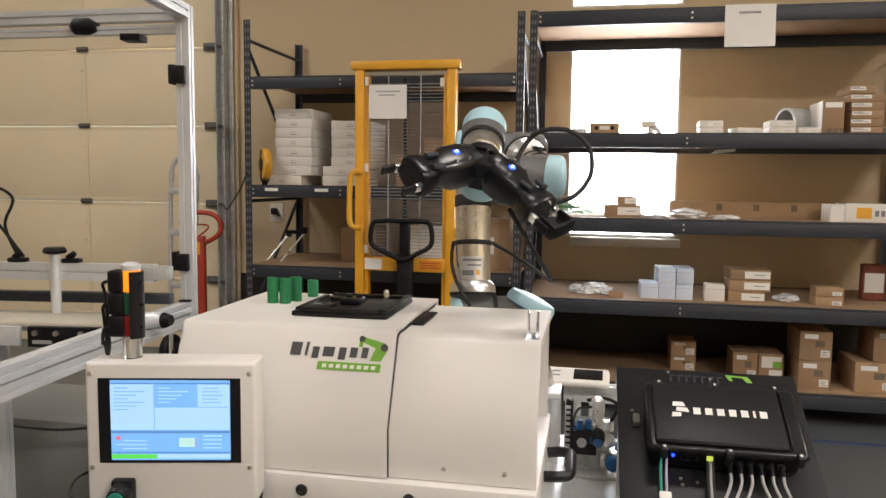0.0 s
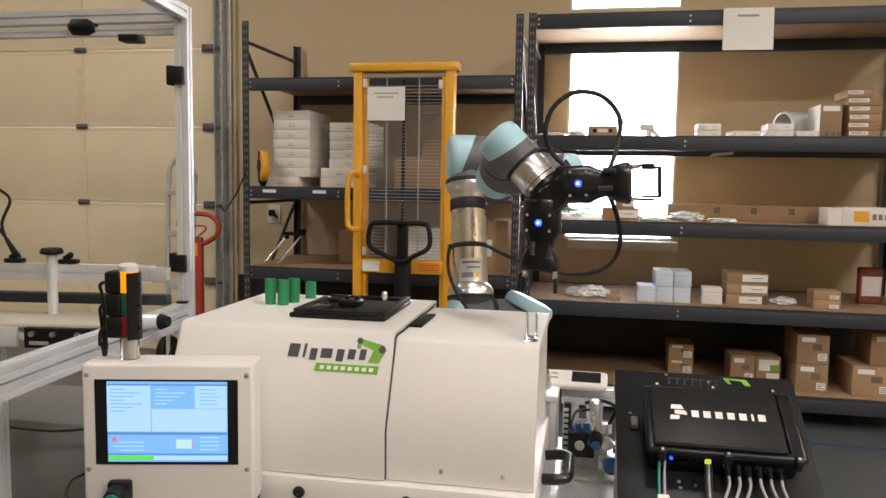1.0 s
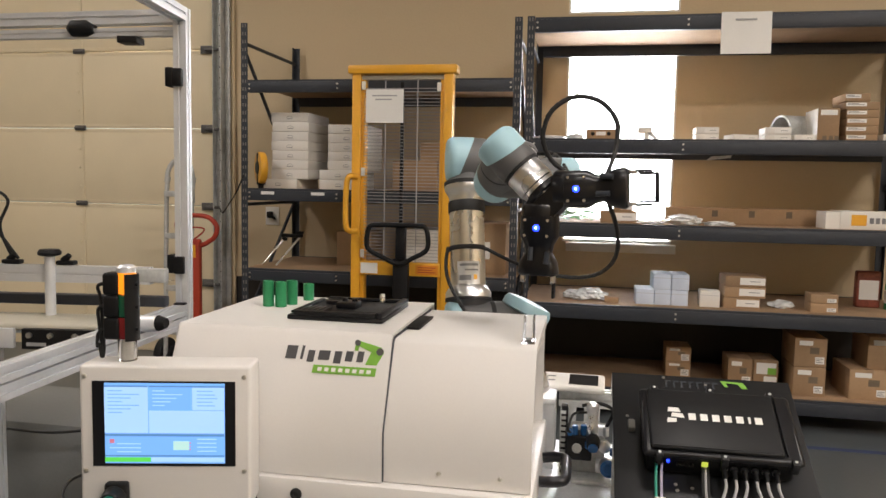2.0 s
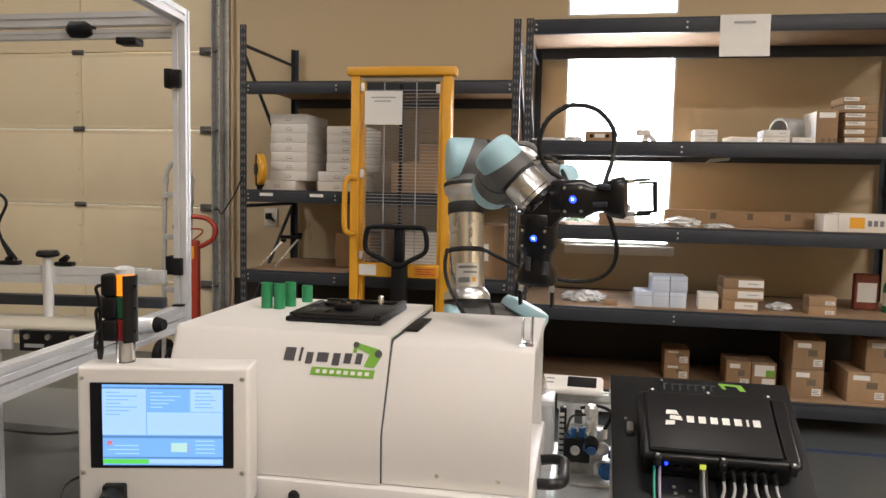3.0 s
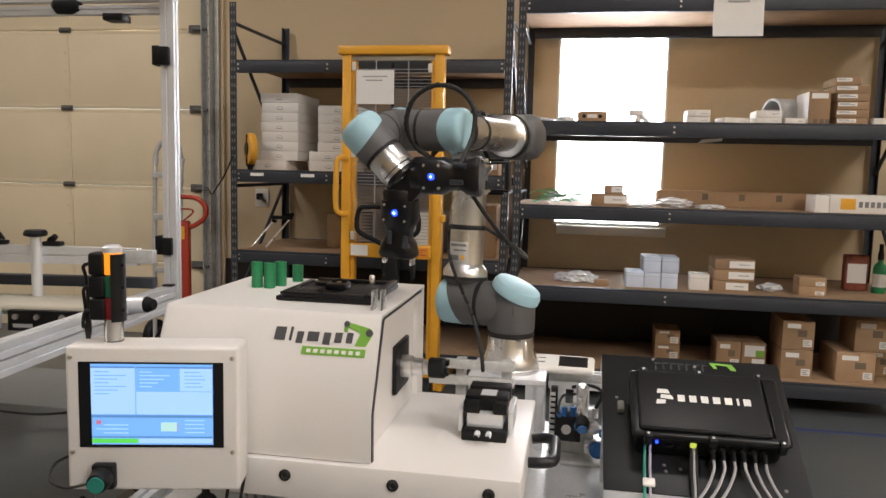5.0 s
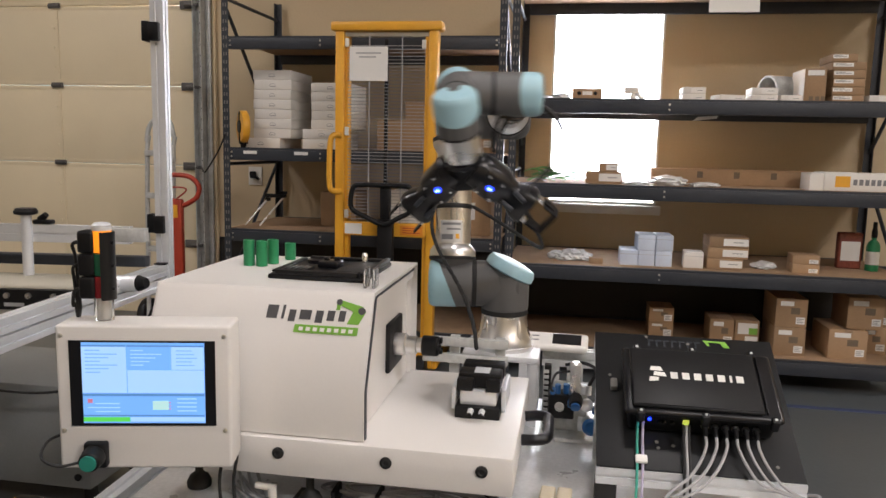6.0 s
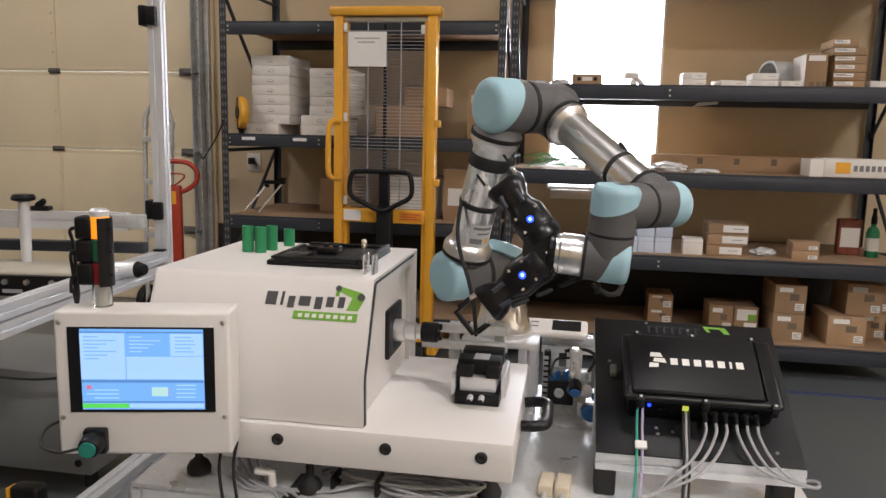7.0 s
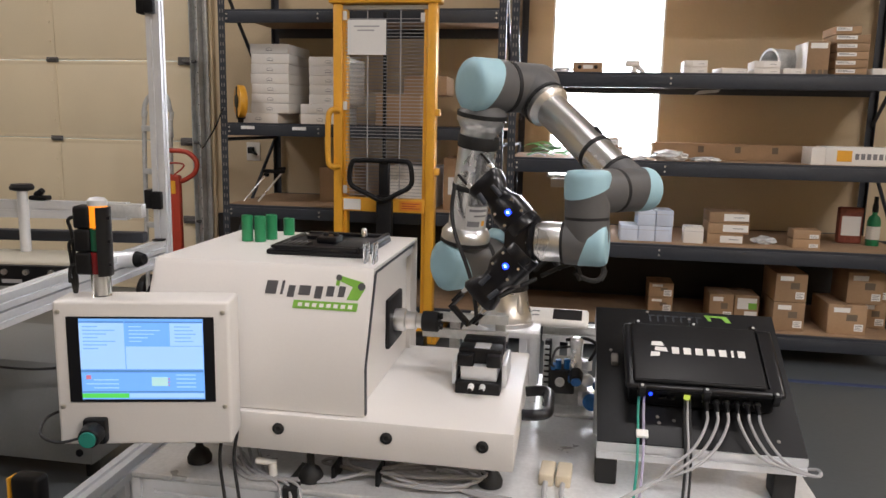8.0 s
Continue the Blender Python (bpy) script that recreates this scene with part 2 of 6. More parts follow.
def build_window():
    w = tagged(new("window_1"), "tall white-framed window full of bright daylight", "window", "", "structure")
    w.location = (0, WALL_Y, 0)
    for low, high in ((WIN_B, WIN_T), (TOP_B, TOP_T)):
        f = B()
        for x0, x1, z0, z1 in ((WIN_L, WIN_L + 0.014, low, high), (WIN_R - 0.014, WIN_R, low, high),
                               (WIN_L + 0.014, WIN_R - 0.014, high - 0.018, high), (WIN_L + 0.014, WIN_R - 0.014, low, low + 0.016)):
            box(f, x0, x1, 0.004, 0.04, z0, z1)
        part("window_frame", f, M_FRAMEWHITE, w)
        pane = part("pane", box(B(), WIN_L + 0.012, WIN_R - 0.012, 0.02, 0.026, low + 0.014, high - 0.016), M_CLEAR, w)
        pane.visible_shadow = False
    part("window_sill", box(B(), WIN_L + 0.03, WIN_R + 0.03, -0.055, 0.002, WIN_B - 0.068, WIN_B - 0.004, 0.006), M_FRAMEWHITE, w)
    part("blind_cord", hose(B(), [(-0.055, -0.012, WIN_T - 0.02), (-0.056, -0.012, 2.2), (-0.054, -0.012, 2.02)], 0.003), M_CABLEGREY, w)


build_window()


def build_door():
    d = tagged(new("door_1"), "closed cream sectional overhead door", "door", "", "structure")
    d.location = (0, WALL_Y, 0)
    for k in range(5):
        z0, z1 = k * 0.61 - 0.02 + (0.02 if k == 0 else 0), (k + 1) * 0.61 - 0.026
        f = box(B(), DOOR_L, DOOR_R, 0.005, 0.055, z0, z1, 0.007, 2)
        box(f, DOOR_L, DOOR_R, 0.0032, 0.0052, z0 + 0.012, z0 + 0.03)
        box(f, DOOR_L, DOOR_R, 0.0032, 0.0052, z1 - 0.03, z1 - 0.012)
        part("door_panel", f, M_DOOR, d)
        for hx in (-4.06, -5.25, -6.4):
            st = box(B(), hx - 0.012, hx + 0.012, -0.003, 0.004, z0 + 0.03, z1 - 0.03)
            for q in range(3):
                cyl(st, (hx - 0.03, -0.006, z0 + 0.14 + q * 0.15), (hx - 0.03, 0.006, z0 + 0.14 + q * 0.15), 0.008, seg=8)
            part("stile", st, M_DOOR, d)
            if k:
                h = box(B(), hx - 0.06, hx + 0.04, -0.014, -0.003, z0 - 0.022, z0 + 0.018, 0.003)
                cyl(h, (hx - 0.055, -0.016, z0 - 0.003), (hx + 0.035, -0.016, z0 - 0.003), 0.01, seg=10)
                part("hinge", h, M_DARKZINC, d, "dark steel hinge")
        if k:
            h = box(B(), DOOR_R - 0.13, DOOR_R - 0.02, -0.02, -0.003, z0 - 0.035, z0 + 0.025, 0.003)
            cyl(h, (DOOR_R - 0.08, -0.04, z0 - 0.01), (DOOR_R + 0.03, -0.04, z0 - 0.01), 0.012, seg=10)
            part("roller_bracket", h, M_DARKZINC, d, "steel roller bracket")
    t = tagged(new("door_track"), "galvanised steel vertical door track", "door track", "", "structure")
    t.location = (0, WALL_Y, 0)
    f = B()
    box(f, DOOR_R - 0.01, DOOR_R + 0.075, -0.006, -0.001, 0.0, 3.4)
    box(f, DOOR_R + 0.07, DOOR_R + 0.075, -0.09, -0.006, 0.0, 3.4)
    box(f, DOOR_R - 0.01, DOOR_R - 0.005, -0.06, -0.006, 0.0, 3.4)
    part("channel", f, M_GALV, t)
    f = box(B(), DOOR_R + 0.078, DOOR_R + 0.118, -0.022, -0.002, 0.0, 3.4, 0.004)
    part("jamb_angle", f, M_GALV, t)
    f = B()
    for k in range(34):
        cyl(f, (DOOR_R + 0.03, -0.012, 0.2 + k * 0.08), (DOOR_R + 0.03, -0.005, 0.2 + k * 0.08), 0.006, seg=8)
    tagged(part("hole_row", f, M_BLACK, t), "small dark slot holes", "", "", "stuff")
    c = tagged(new("conduit", mesh_of("conduit", cyl(B(), (-2.722, WALL_Y - 0.022, 0.3), (-2.722, WALL_Y - 0.022, 4.5), 0.012, seg=12), M_WALL)), "thin painted conduit on the wall", "conduit", "", "structure")


build_door()


def build_ceiling_lamps():
    for lx, ly, lp in LAMP_SPOTS:
        c = thing("ceiling_light", "white linear ceiling light fixture", "ceiling light", pose(lx, ly, CEILING), "ceiling lights")
        part("housing", box(B(), -0.6, 0.6, -0.28, 0.28, -0.09, -0.001, 0.01), M_FRAMEWHITE, c)
        part("diffuser", box(B(), -0.57, 0.57, -0.25, 0.25, -0.10, -0.092, 0.003), M_LAMPGLOW, c)


build_ceiling_lamps()


# ---- racks ----
RACK_Y, RACK_BACK = 4.60, 5.50


def rack_post(rack, x, y, h, sx, sy):
    """An angle post with its corner at (x, y) and legs towards sx, sy."""
    f = B()
    box(f, min(x, x + sx * 0.045), max(x, x + sx * 0.045), min(y, y + sy * 0.003), max(y, y + sy * 0.003), 0, h)
    box(f, min(x, x + sx * 0.003), max(x, x + sx * 0.003), min(y + sy * 0.003, y + sy * 0.042), max(y + sy * 0.003, y + sy * 0.042), 0, h)
    p = part("upright", f, M_RACK, rack)
    g = B()
    n = int(h / 0.05)
    for k in range(n):
        z = 0.03 + k * 0.05
        face = y - 0.001 if sy > 0 else y + 0.0005
        for dx in (0.014, 0.031):
            xx = x + sx * dx
            box(g, xx - 0.0035, xx + 0.0035, face, face + 0.0006, z, z + 0.022)
    tagged(part("slot_row", g, M_SLOT, p), "punched slots", "", "", "stuff")


def build_rack(label, x0, x1, levels, beam, top):
    r = thing("storage_rack", label, "storage rack", pose(0, 0, 0), "steel racks")
    for x, sx in ((x0, 1), (x1, -1)):
        rack_post(r, x, RACK_Y, top, sx, 1)
        rack_post(r, x, RACK_BACK, top - 0.003, sx, -1)
        xi = x + sx * 0.012
        for za, zb in ((2.285, 2.285), (2.25, 1.42), (1.25, 1.25), (0.45, 1.25), (0.30, 0.30)):
            part("side_brace", cyl(B(), (xi, RACK_Y + 0.02, za), (xi, RACK_BACK - 0.02, zb), 0.012, seg=8), M_RACK, r)
    for z in levels:
        for yy, s in ((RACK_Y, 1), (RACK_BACK, -1)):
            f = B()
            ya, yb = (yy - 0.006, yy + 0.032) if s > 0 else (yy - 0.032, yy + 0.002)
            box(f, x0 + 0.046, x1 - 0.046, ya, yb, z - beam, z - 0.012, 0.003)
            box(f, x0 + 0.046, x1 - 0.046, ya + (0.008 if s > 0 else 0), yb - (0 if s > 0 else 0.008), z - 0.012, z + 0.002)
            p = part("beam", f, M_RACK, r)
            if s > 0:
                for xx in (x0 + 0.06, x1 - 0.06, (x0 + x1) / 2 - 0.25):
                    for zz in (z - beam * 0.35, z - beam * 0.7):
                        part("rivet", cyl(B(), (xx, ya - 0.004, zz), (xx, ya, zz), 0.006, seg=8), M_BRASS, p)
        f = box(B(), x0 + 0.01, x1 - 0.01, RACK_Y + 0.034, RACK_BACK - 0.034, z - 0.014, z, 0.002)
        part("shelf_board", f, M_BOARD, r, "brown particle board shelf")
    return r


rack_left = build_rack("dark grey steel shelf rack holding white cartons", -2.215, -0.415, (0.22, 0.832, 1.356, 2.048), 0.078, 2.408)
rack_right = build_rack("long dark grey steel shelf rack full of small cartons", -0.385, 1.955, (0.192, 0.695, 1.188, 1.690, 2.40), 0.085, 2.41)
SHELF = {"low": 0.192, "mid": 0.695, "eye": 1.188, "high": 1.690, "left": 1.356, "left_low": 0.832}


def carton(x0, x1, y, depth, z0, h, material=M_CARD, label="small brown cardboard carton on a shelf", tape=True, tag="label", turn=0.0, group="cartons", lid_line=False):
    """A closed carton: the body, its tape strip and the print on its front."""
    w = x1 - x0
    c = thing("carton", label, "box", pose((x0 + x1) / 2, y + depth / 2, z0, 0, 0, turn), group)
    f = box(B(), -w / 2, w / 2, -depth / 2, depth / 2, 0.0, h, min(0.004, h * 0.08), 2)
    part("body", f, material, c)
    front = -depth / 2
    if tape:
        part("tape", box(B(), -0.022, 0.022, front - 0.0008, depth / 2 + 0.0008, h - min(0.03, h * 0.3), h + 0.0008), M_BOARD if material is M_CARD else M_LABEL, c, "brown packing tape")

    def print_line(x_0, x_1, z, tall, over):
        part("print_line", box(B(), x_0, x_1, front - over - 0.0004, front - over, z, z + tall), M_PRINT, c)
    if tag == "label":
        lw, lh = min(0.05, w * 0.36), min(0.042, h * 0.42)
        r = w / 2 - w * 0.07
        part("paper_label", box(B(), r - lw, r, front - 0.0012, front, h * 0.12, h * 0.12 + lh), M_LABEL, c, "white paper label")
        for k in range(3):
            print_line(r - lw * 0.9, r - lw * (0.15 + 0.2 * (k % 2)), h * 0.12 + lh * (0.2 + 0.25 * k), lh * 0.09, 0.0012)
        if material is M_CARD and h > 0.09:
            part("paper_label", box(B(), -w * 0.36, w * 0.06, front - 0.0012, front, h * 0.74, h * 0.90), M_LABEL, c, "long white paper label")
            part("stamp", box(B(), -w * 0.02, w * 0.26, front - 0.0010, front, h * 0.46, h * 0.68), M_STAMP, c, "grey printed square")
    elif tag == "wide":
        part("paper_label", box(B(), -w * 0.48, w * 0.12, front - 0.0012, front, h * 0.42, h * 0.88), M_LABEL, c, "wide white paper label")
        print_line(-w * 0.44, w * 0.05, h * 0.58, h * 0.07, 0.0012)
        print_line(-w * 0.44, -w * 0.12, h * 0.72, h * 0.07, 0.0012)
    elif tag == "band":
        part("paper_label", box(B(), -w * 0.14, w * 0.48, front - 0.0012, front, h * 0.18, h * 0.84), M_LABEL, c, "wide white paper label")
        print_line(w * 0.10, w * 0.36, h * 0.48, h * 0.06, 0.0012)
    elif tag == "mark":
        g = B()
        arc = [(math.cos(math.pi * j / 12), math.sin(math.pi * j / 12)) for j in range(13)]
        prism(g, [(0.022 * p, 0.014 * q) for p, q in arc] + [(0.019 * p, 0.011 * q) for p, q in arc[::-1]], "y", front - 0.0008, front)
        for v in g.verts:
            v.co.z += h * 0.40
        part("printed_mark", g, M_CABLEGREY, c, "pale grey printed arch")
        print_line(-0.02, 0.02, h * 0.30, 0.004, 0.0)
    if lid_line:
        for x_0, x_1, y_0, y_1 in ((-w / 2 - 0.0005, w / 2 + 0.0005, front - 0.0005, front + 0.001), (w / 2 - 0.001, w / 2 + 0.0005, front + 0.001, depth / 2)):
            part("lid_edge", box(B(), x_0, x_1, y_0, y_1, h * 0.74, h * 0.74 + 0.0018), M_CABLEGREY, c)
    return c


# ---- the machine ----
BASE_Z, TABLE_Z = 0.859, 0.715


def cover_shell(x0, x1, profile, t, back_y, close_left, close_right):
    """A bent sheet cover along x: profile of (y, z) from the lower front over the top to the back."""
    f = B()
    outer = profile + [(back_y, profile[-1][1]), (back_y, BASE_Z + 0.002)]
    ins = [(profile[0][0] + t, profile[0][1])]
    for y, z in profile[1:-1]:
        ins.append((y + t, z))
    ins.append((profile[-1][0] + t, profile[-1][1] - t))
    ins += [(back_y - t, profile[-1][1] - t), (back_y - t, BASE_Z + 0.002)]
    prism(f, outer + ins[::-1], "x", x0, x1)
    return f


def build_machine():
    m = thing("machining_center", "white benchtop milling machine with a sliding cover", "machine", pose(0, 0, 0))
    prof = [(1.281, BASE_Z + 0.002), (1.279, 0.95), (1.345, 1.112), (1.353, 1.12)]
    f = cover_shell(-0.778, -0.349, prof, 0.005, 1.742, True, False)
    cover = part("main_cover", f, M_WHITE, m, "white sheet metal cover with a green logo")
    prism(f := B(), [(1.2815, BASE_Z + 0.002), (1.2795, 0.95), (1.353, 1.1195), (1.7415, 1.1195), (1.7415, BASE_Z + 0.002)], "x", -0.784, -0.7785)
    part("end_plate", f, M_WHITE, m)
    # added dark strip: draws the shaded gap where the covers overlap
    joint_gap = [(1.2845, BASE_Z + 0.003), (1.2825, 0.9505), (1.350, 1.1075), (1.362, 1.1135), (1.70, 1.1135), (1.70, 1.1095), (1.366, 1.1095), (1.362, 1.108), (1.294, 0.951), (1.296, BASE_Z + 0.003)]
    part("gap_shade", prism(B(), joint_gap, "x", -0.3488, -0.3470), M_RACK, m, "dark strip painting the shaded gap along the cover joint")
    # base with a folded front
    f = box(B(), -0.80, -0.077, 1.268, 1.747, 0.787, BASE_Z, 0.004)
    part("base", f, M_WHITE, m, "white base with three dark plugs")
    for hx in (-0.506, -0.304, -0.132):
        g = lathe(B(), [(0.011, 0), (0.011, 0.003), (0.006, 0.005), (0.004, 0.003), (0.002, 0.003)], pose(hx, 1.2685, 0.831, 90, 0, 0), 18)
        part("plug", g, M_RUBBER, m, "dark rubber plug")
    # headstock wall, spindle and chuck
    f = prism(B(), [(1.300, BASE_Z + 0.002), (1.298, 0.948), (1.366, 1.094), (1.71, 1.094), (1.71, BASE_Z + 0.002)], "x", -0.372, -0.367)
    part("headstock_wall", f, M_WHITE, m)
    sp = part("spindle_plate", box(B(), -0.367, -0.357, 1.508, 1.628, 0.918, 1.024, 0.004), M_BLACK, m, "dark square spindle plate")
    g = lathe(B(), [(0.024, 0), (0.024, 0.022), (0.019, 0.025), (0.019, 0.046), (0.016, 0.048), (0.016, 0.062)], pose(-0.357, 1.562, 0.970, 0, 90, 0), 28)
    part("spindle", g, M_STEEL, sp)
    g = lathe(B(), [(0.014, 0), (0.021, 0.002), (0.0225, 0.006), (0.0225, 0.034), (0.019, 0.038), (0.008, 0.038)], pose(-0.300, 1.562, 0.970, 0, 90, 0), 10)
    part("chuck", g, M_BLACK, sp, "black three-jaw chuck")
    for q in range(3):
        ang = radians(120 * q + 60)
        part("jaw", box(B(), -0.272, -0.256, 1.562 + 0.013 * math.cos(ang) - 0.006, 1.562 + 0.013 * math.cos(ang) + 0.006, 0.970 + 0.013 * math.sin(ang) - 0.006, 0.970 + 0.013 * math.sin(ang) + 0.006, 0.0015), M_BLACK, sp)
    # sliding cover
    prof2 = [(1.290, BASE_Z + 0.002), (1.288, 0.951), (1.356, 1.102), (1.364, 1.108)]
    f = cover_shell(-0.366, -0.085, prof2, 0.003, 1.715, False, False)
    slide = part("sliding_cover", f, M_WHITE, m, "white sliding cover")
    f = prism(B(), [(1.2905, BASE_Z + 0.002), (1.2885, 0.951), (1.356, 1.102), (1.364, 1.1075), (1.7145, 1.1075), (1.7145, 1.090), (1.372, 1.090), (1.302, 0.949), (1.304, BASE_Z + 0.002)], "x", -0.085, -0.081)
    part("end_panel", f, M_WHITE, slide)
    for px, pz in ((-0.245, 0.885), (-0.135, 0.885)):
        part("screw", lathe(B(), [(0.004, 0), (0.004, 0.002), (0.002, 0.003)], pose(px, 1.2885, pz, 90, 0, 0), 12), M_BRASS, slide)
    f = box(B(), -0.112, -0.087, 1.385, 1.43, 1.1083, 1.112, 0.001)
    box(f, -0.110, -0.106, 1.388, 1.427, 1.112, 1.158, 0.0015)
    box(f, -0.093, -0.089, 1.388, 1.427, 1.112, 1.158, 0.0015)
    part("pull_tab", f, M_CLEAR, slide, "clear acrylic pull tab")
    f = box(B(), -0.366, -0.322, 1.46, 1.60, 1.109, 1.1135, 0.001)
    part("latch_plate", f, M_BLACK, slide, "dark latch plate")
    # emblem on the cover: plain shapes
    dy, dz = (1.345 - 1.279) / 0.1749, (1.112 - 0.95) / 0.1749

    def on_face(outline, thick=0.0012):
        """A thin plate on the leaning front from (x, v) pairs; v runs up the slope from the knee."""
        f = B()
        top = [f.verts.new((x, 1.279 + dy * v - dz * thick, 0.95 + dz * v + dy * thick)) for x, v in outline]
        low = [f.verts.new((x, 1.279 + dy * v + dz * 0.0002, 0.95 + dz * v - dy * 0.0002)) for x, v in outline]
        f.faces.new(top)
        f.faces.new(low[::-1])
        for k in range(len(top)):
            j = (k + 1) % len(top)
            f.faces.new((top[k], low[k], low[j], top[j]))
        return f

    def slab(x0, x1, v0, v1, lean=0.10):
        return [(x0, v0), (x1, v0), (x1 + (v1 - v0) * lean, v1), (x0 + (v1 - v0) * lean, v1)]

    def disc(x, v, r):
        return [(x + r * math.cos(2 * math.pi * j / 16), v + r * math.sin(2 * math.pi * j / 16)) for j in range(16)]
    emblem = part("emblem", on_face(slab(-0.4955, -0.3735, 0.1030, 0.1182)), M_LOGOGREEN, cover, "green and grey company emblem")
    at = -0.552
    for wide, low_, high_ in ((0.021, 0.127, 0.152), (0.005, 0.127, 0.153), (0.013, 0.123, 0.145), (0.022, 0.128, 0.146), (0.014, 0.123, 0.146), (0.014, 0.128, 0.147), (0.012, 0.128, 0.148)):
        part("emblem_stroke", on_face(slab(at, at + wide, low_, high_)), M_LOGOGREY, emblem)
        at += wide + 0.0085
    part("emblem_arm", on_face([(-0.4126, 0.1685), (-0.4126, 0.159), (-0.385, 0.1475), (-0.3944, 0.1237), (-0.3729, 0.1237), (-0.361, 0.1475), (-0.3668, 0.1575)]), M_LOGOGREEN, emblem)
    part("emblem_arm", on_face([(-0.4165, 0.1637), (-0.4095, 0.1637), (-0.4105, 0.149), (-0.4175, 0.149)], 0.0014), M_LOGOGREEN, emblem)
    for x, v, r in ((-0.4126, 0.1640, 0.0058), (-0.3685, 0.1492, 0.0070)):
        part("emblem_joint", on_face(disc(x, v, r), 0.0018), M_LOGOGREY, emblem)
    for k in range(8):
        part("emblem_chip", on_face(slab(-0.4855 + k * 0.0136, -0.4775 + k * 0.0136, 0.1070, 0.1140), 0.0018), M_LABEL, emblem)
    # side handle
    g = hose(B(), [(-0.074, 1.56, 0.832), (-0.045, 1.56, 0.836), (-0.026, 1.548, 0.836), (-0.024, 1.50, 0.834), (-0.026, 1.45, 0.832), (-0.045, 1.438, 0.830), (-0.074, 1.438, 0.828)], 0.011, 12)
    part("side_handle", g, M_BLACKGLOSS, m, "black plastic grab handle")
    for fx, fy in ((-0.46, 1.31), (-0.125, 1.36), (-0.70, 1.34), (-0.60, 1.70), (-0.12, 1.70)):
        g = lathe(B(), [(0.023, 0), (0.024, 0.010), (0.018, 0.022), (0.010, 0.028), (0.0075, 0.032), (0.0075, 0.072)], pose(fx, fy, TABLE_Z + 0.001), 20)
        part("foot", g, M_RUBBER, m, "black levelling foot")
    return m, slide


machine, sliding_cover = build_machine()


def build_vise():
    v = thing("vise", "black and silver pneumatic machine vise on the white base", "vise", pose(-0.164, 1.518, BASE_Z) @ Matrix.Diagonal((0.86, 0.86, 0.86, 1)))
    part("bed", box(B(), -0.052, 0.052, -0.085, 0.075, 0.0, 0.028, 0.003), M_BLACK, v)
    part("clamp_block", box(B(), -0.042, 0.042, -0.07, 0.075, 0.028, 0.062, 0.003), M_ALU, v, "silver clamp block")
    for sx in (-1, 1):
        part("side_rail", box(B(), min(sx * 0.053, sx * 0.063), max(sx * 0.053, sx * 0.063), -0.06, 0.07, 0.012, 0.066, 0.002), M_ALU, v, "aluminium side rail")
    f = box(B(), -0.05, 0.05, -0.05, 0.005, 0.062, 0.098, 0.004)
    part("jaw", f, M_BLACK, v)
    part("front_jaw", box(B(), -0.05, -0.012, -0.075, -0.051, 0.062, 0.09, 0.003), M_BLACK, v)
    part("front_jaw", box(B(), 0.018, 0.05, -0.075, -0.051, 0.062, 0.09, 0.003), M_BLACK, v)
    f = box(B(), -0.05, 0.05, 0.03, 0.075, 0.062, 0.098, 0.004)
    part("jaw", f, M_BLACK, v)
    part("jaw_plate", box(B(), -0.014, 0.022, -0.045, 0.0, 0.0985, 0.0995), M_ALU, v, "etched marking plate")
    for k, dx in enumerate((-0.014, 0.012)):
        g = lathe(B(), [(0.007, 0), (0.007, 0.014), (0.005, 0.016), (0.004, 0.03)], pose(dx, -0.085, 0.02, 90, 0, 0), 14)
        p = part("air_fitting", g, M_ALU, v)
        part("fitting_ring", lathe(B(), [(0.006, 0), (0.006, 0.006)], pose(dx, -0.115, 0.02, 90, 0, 0), 12), M_BLACK, p)


build_vise()


TUBES = ((-0.699, 1.585, 0.057), (-0.669, 1.584, 0.056), (-0.658, 1.622, 0.055), (-0.645, 1.694, 0.039))


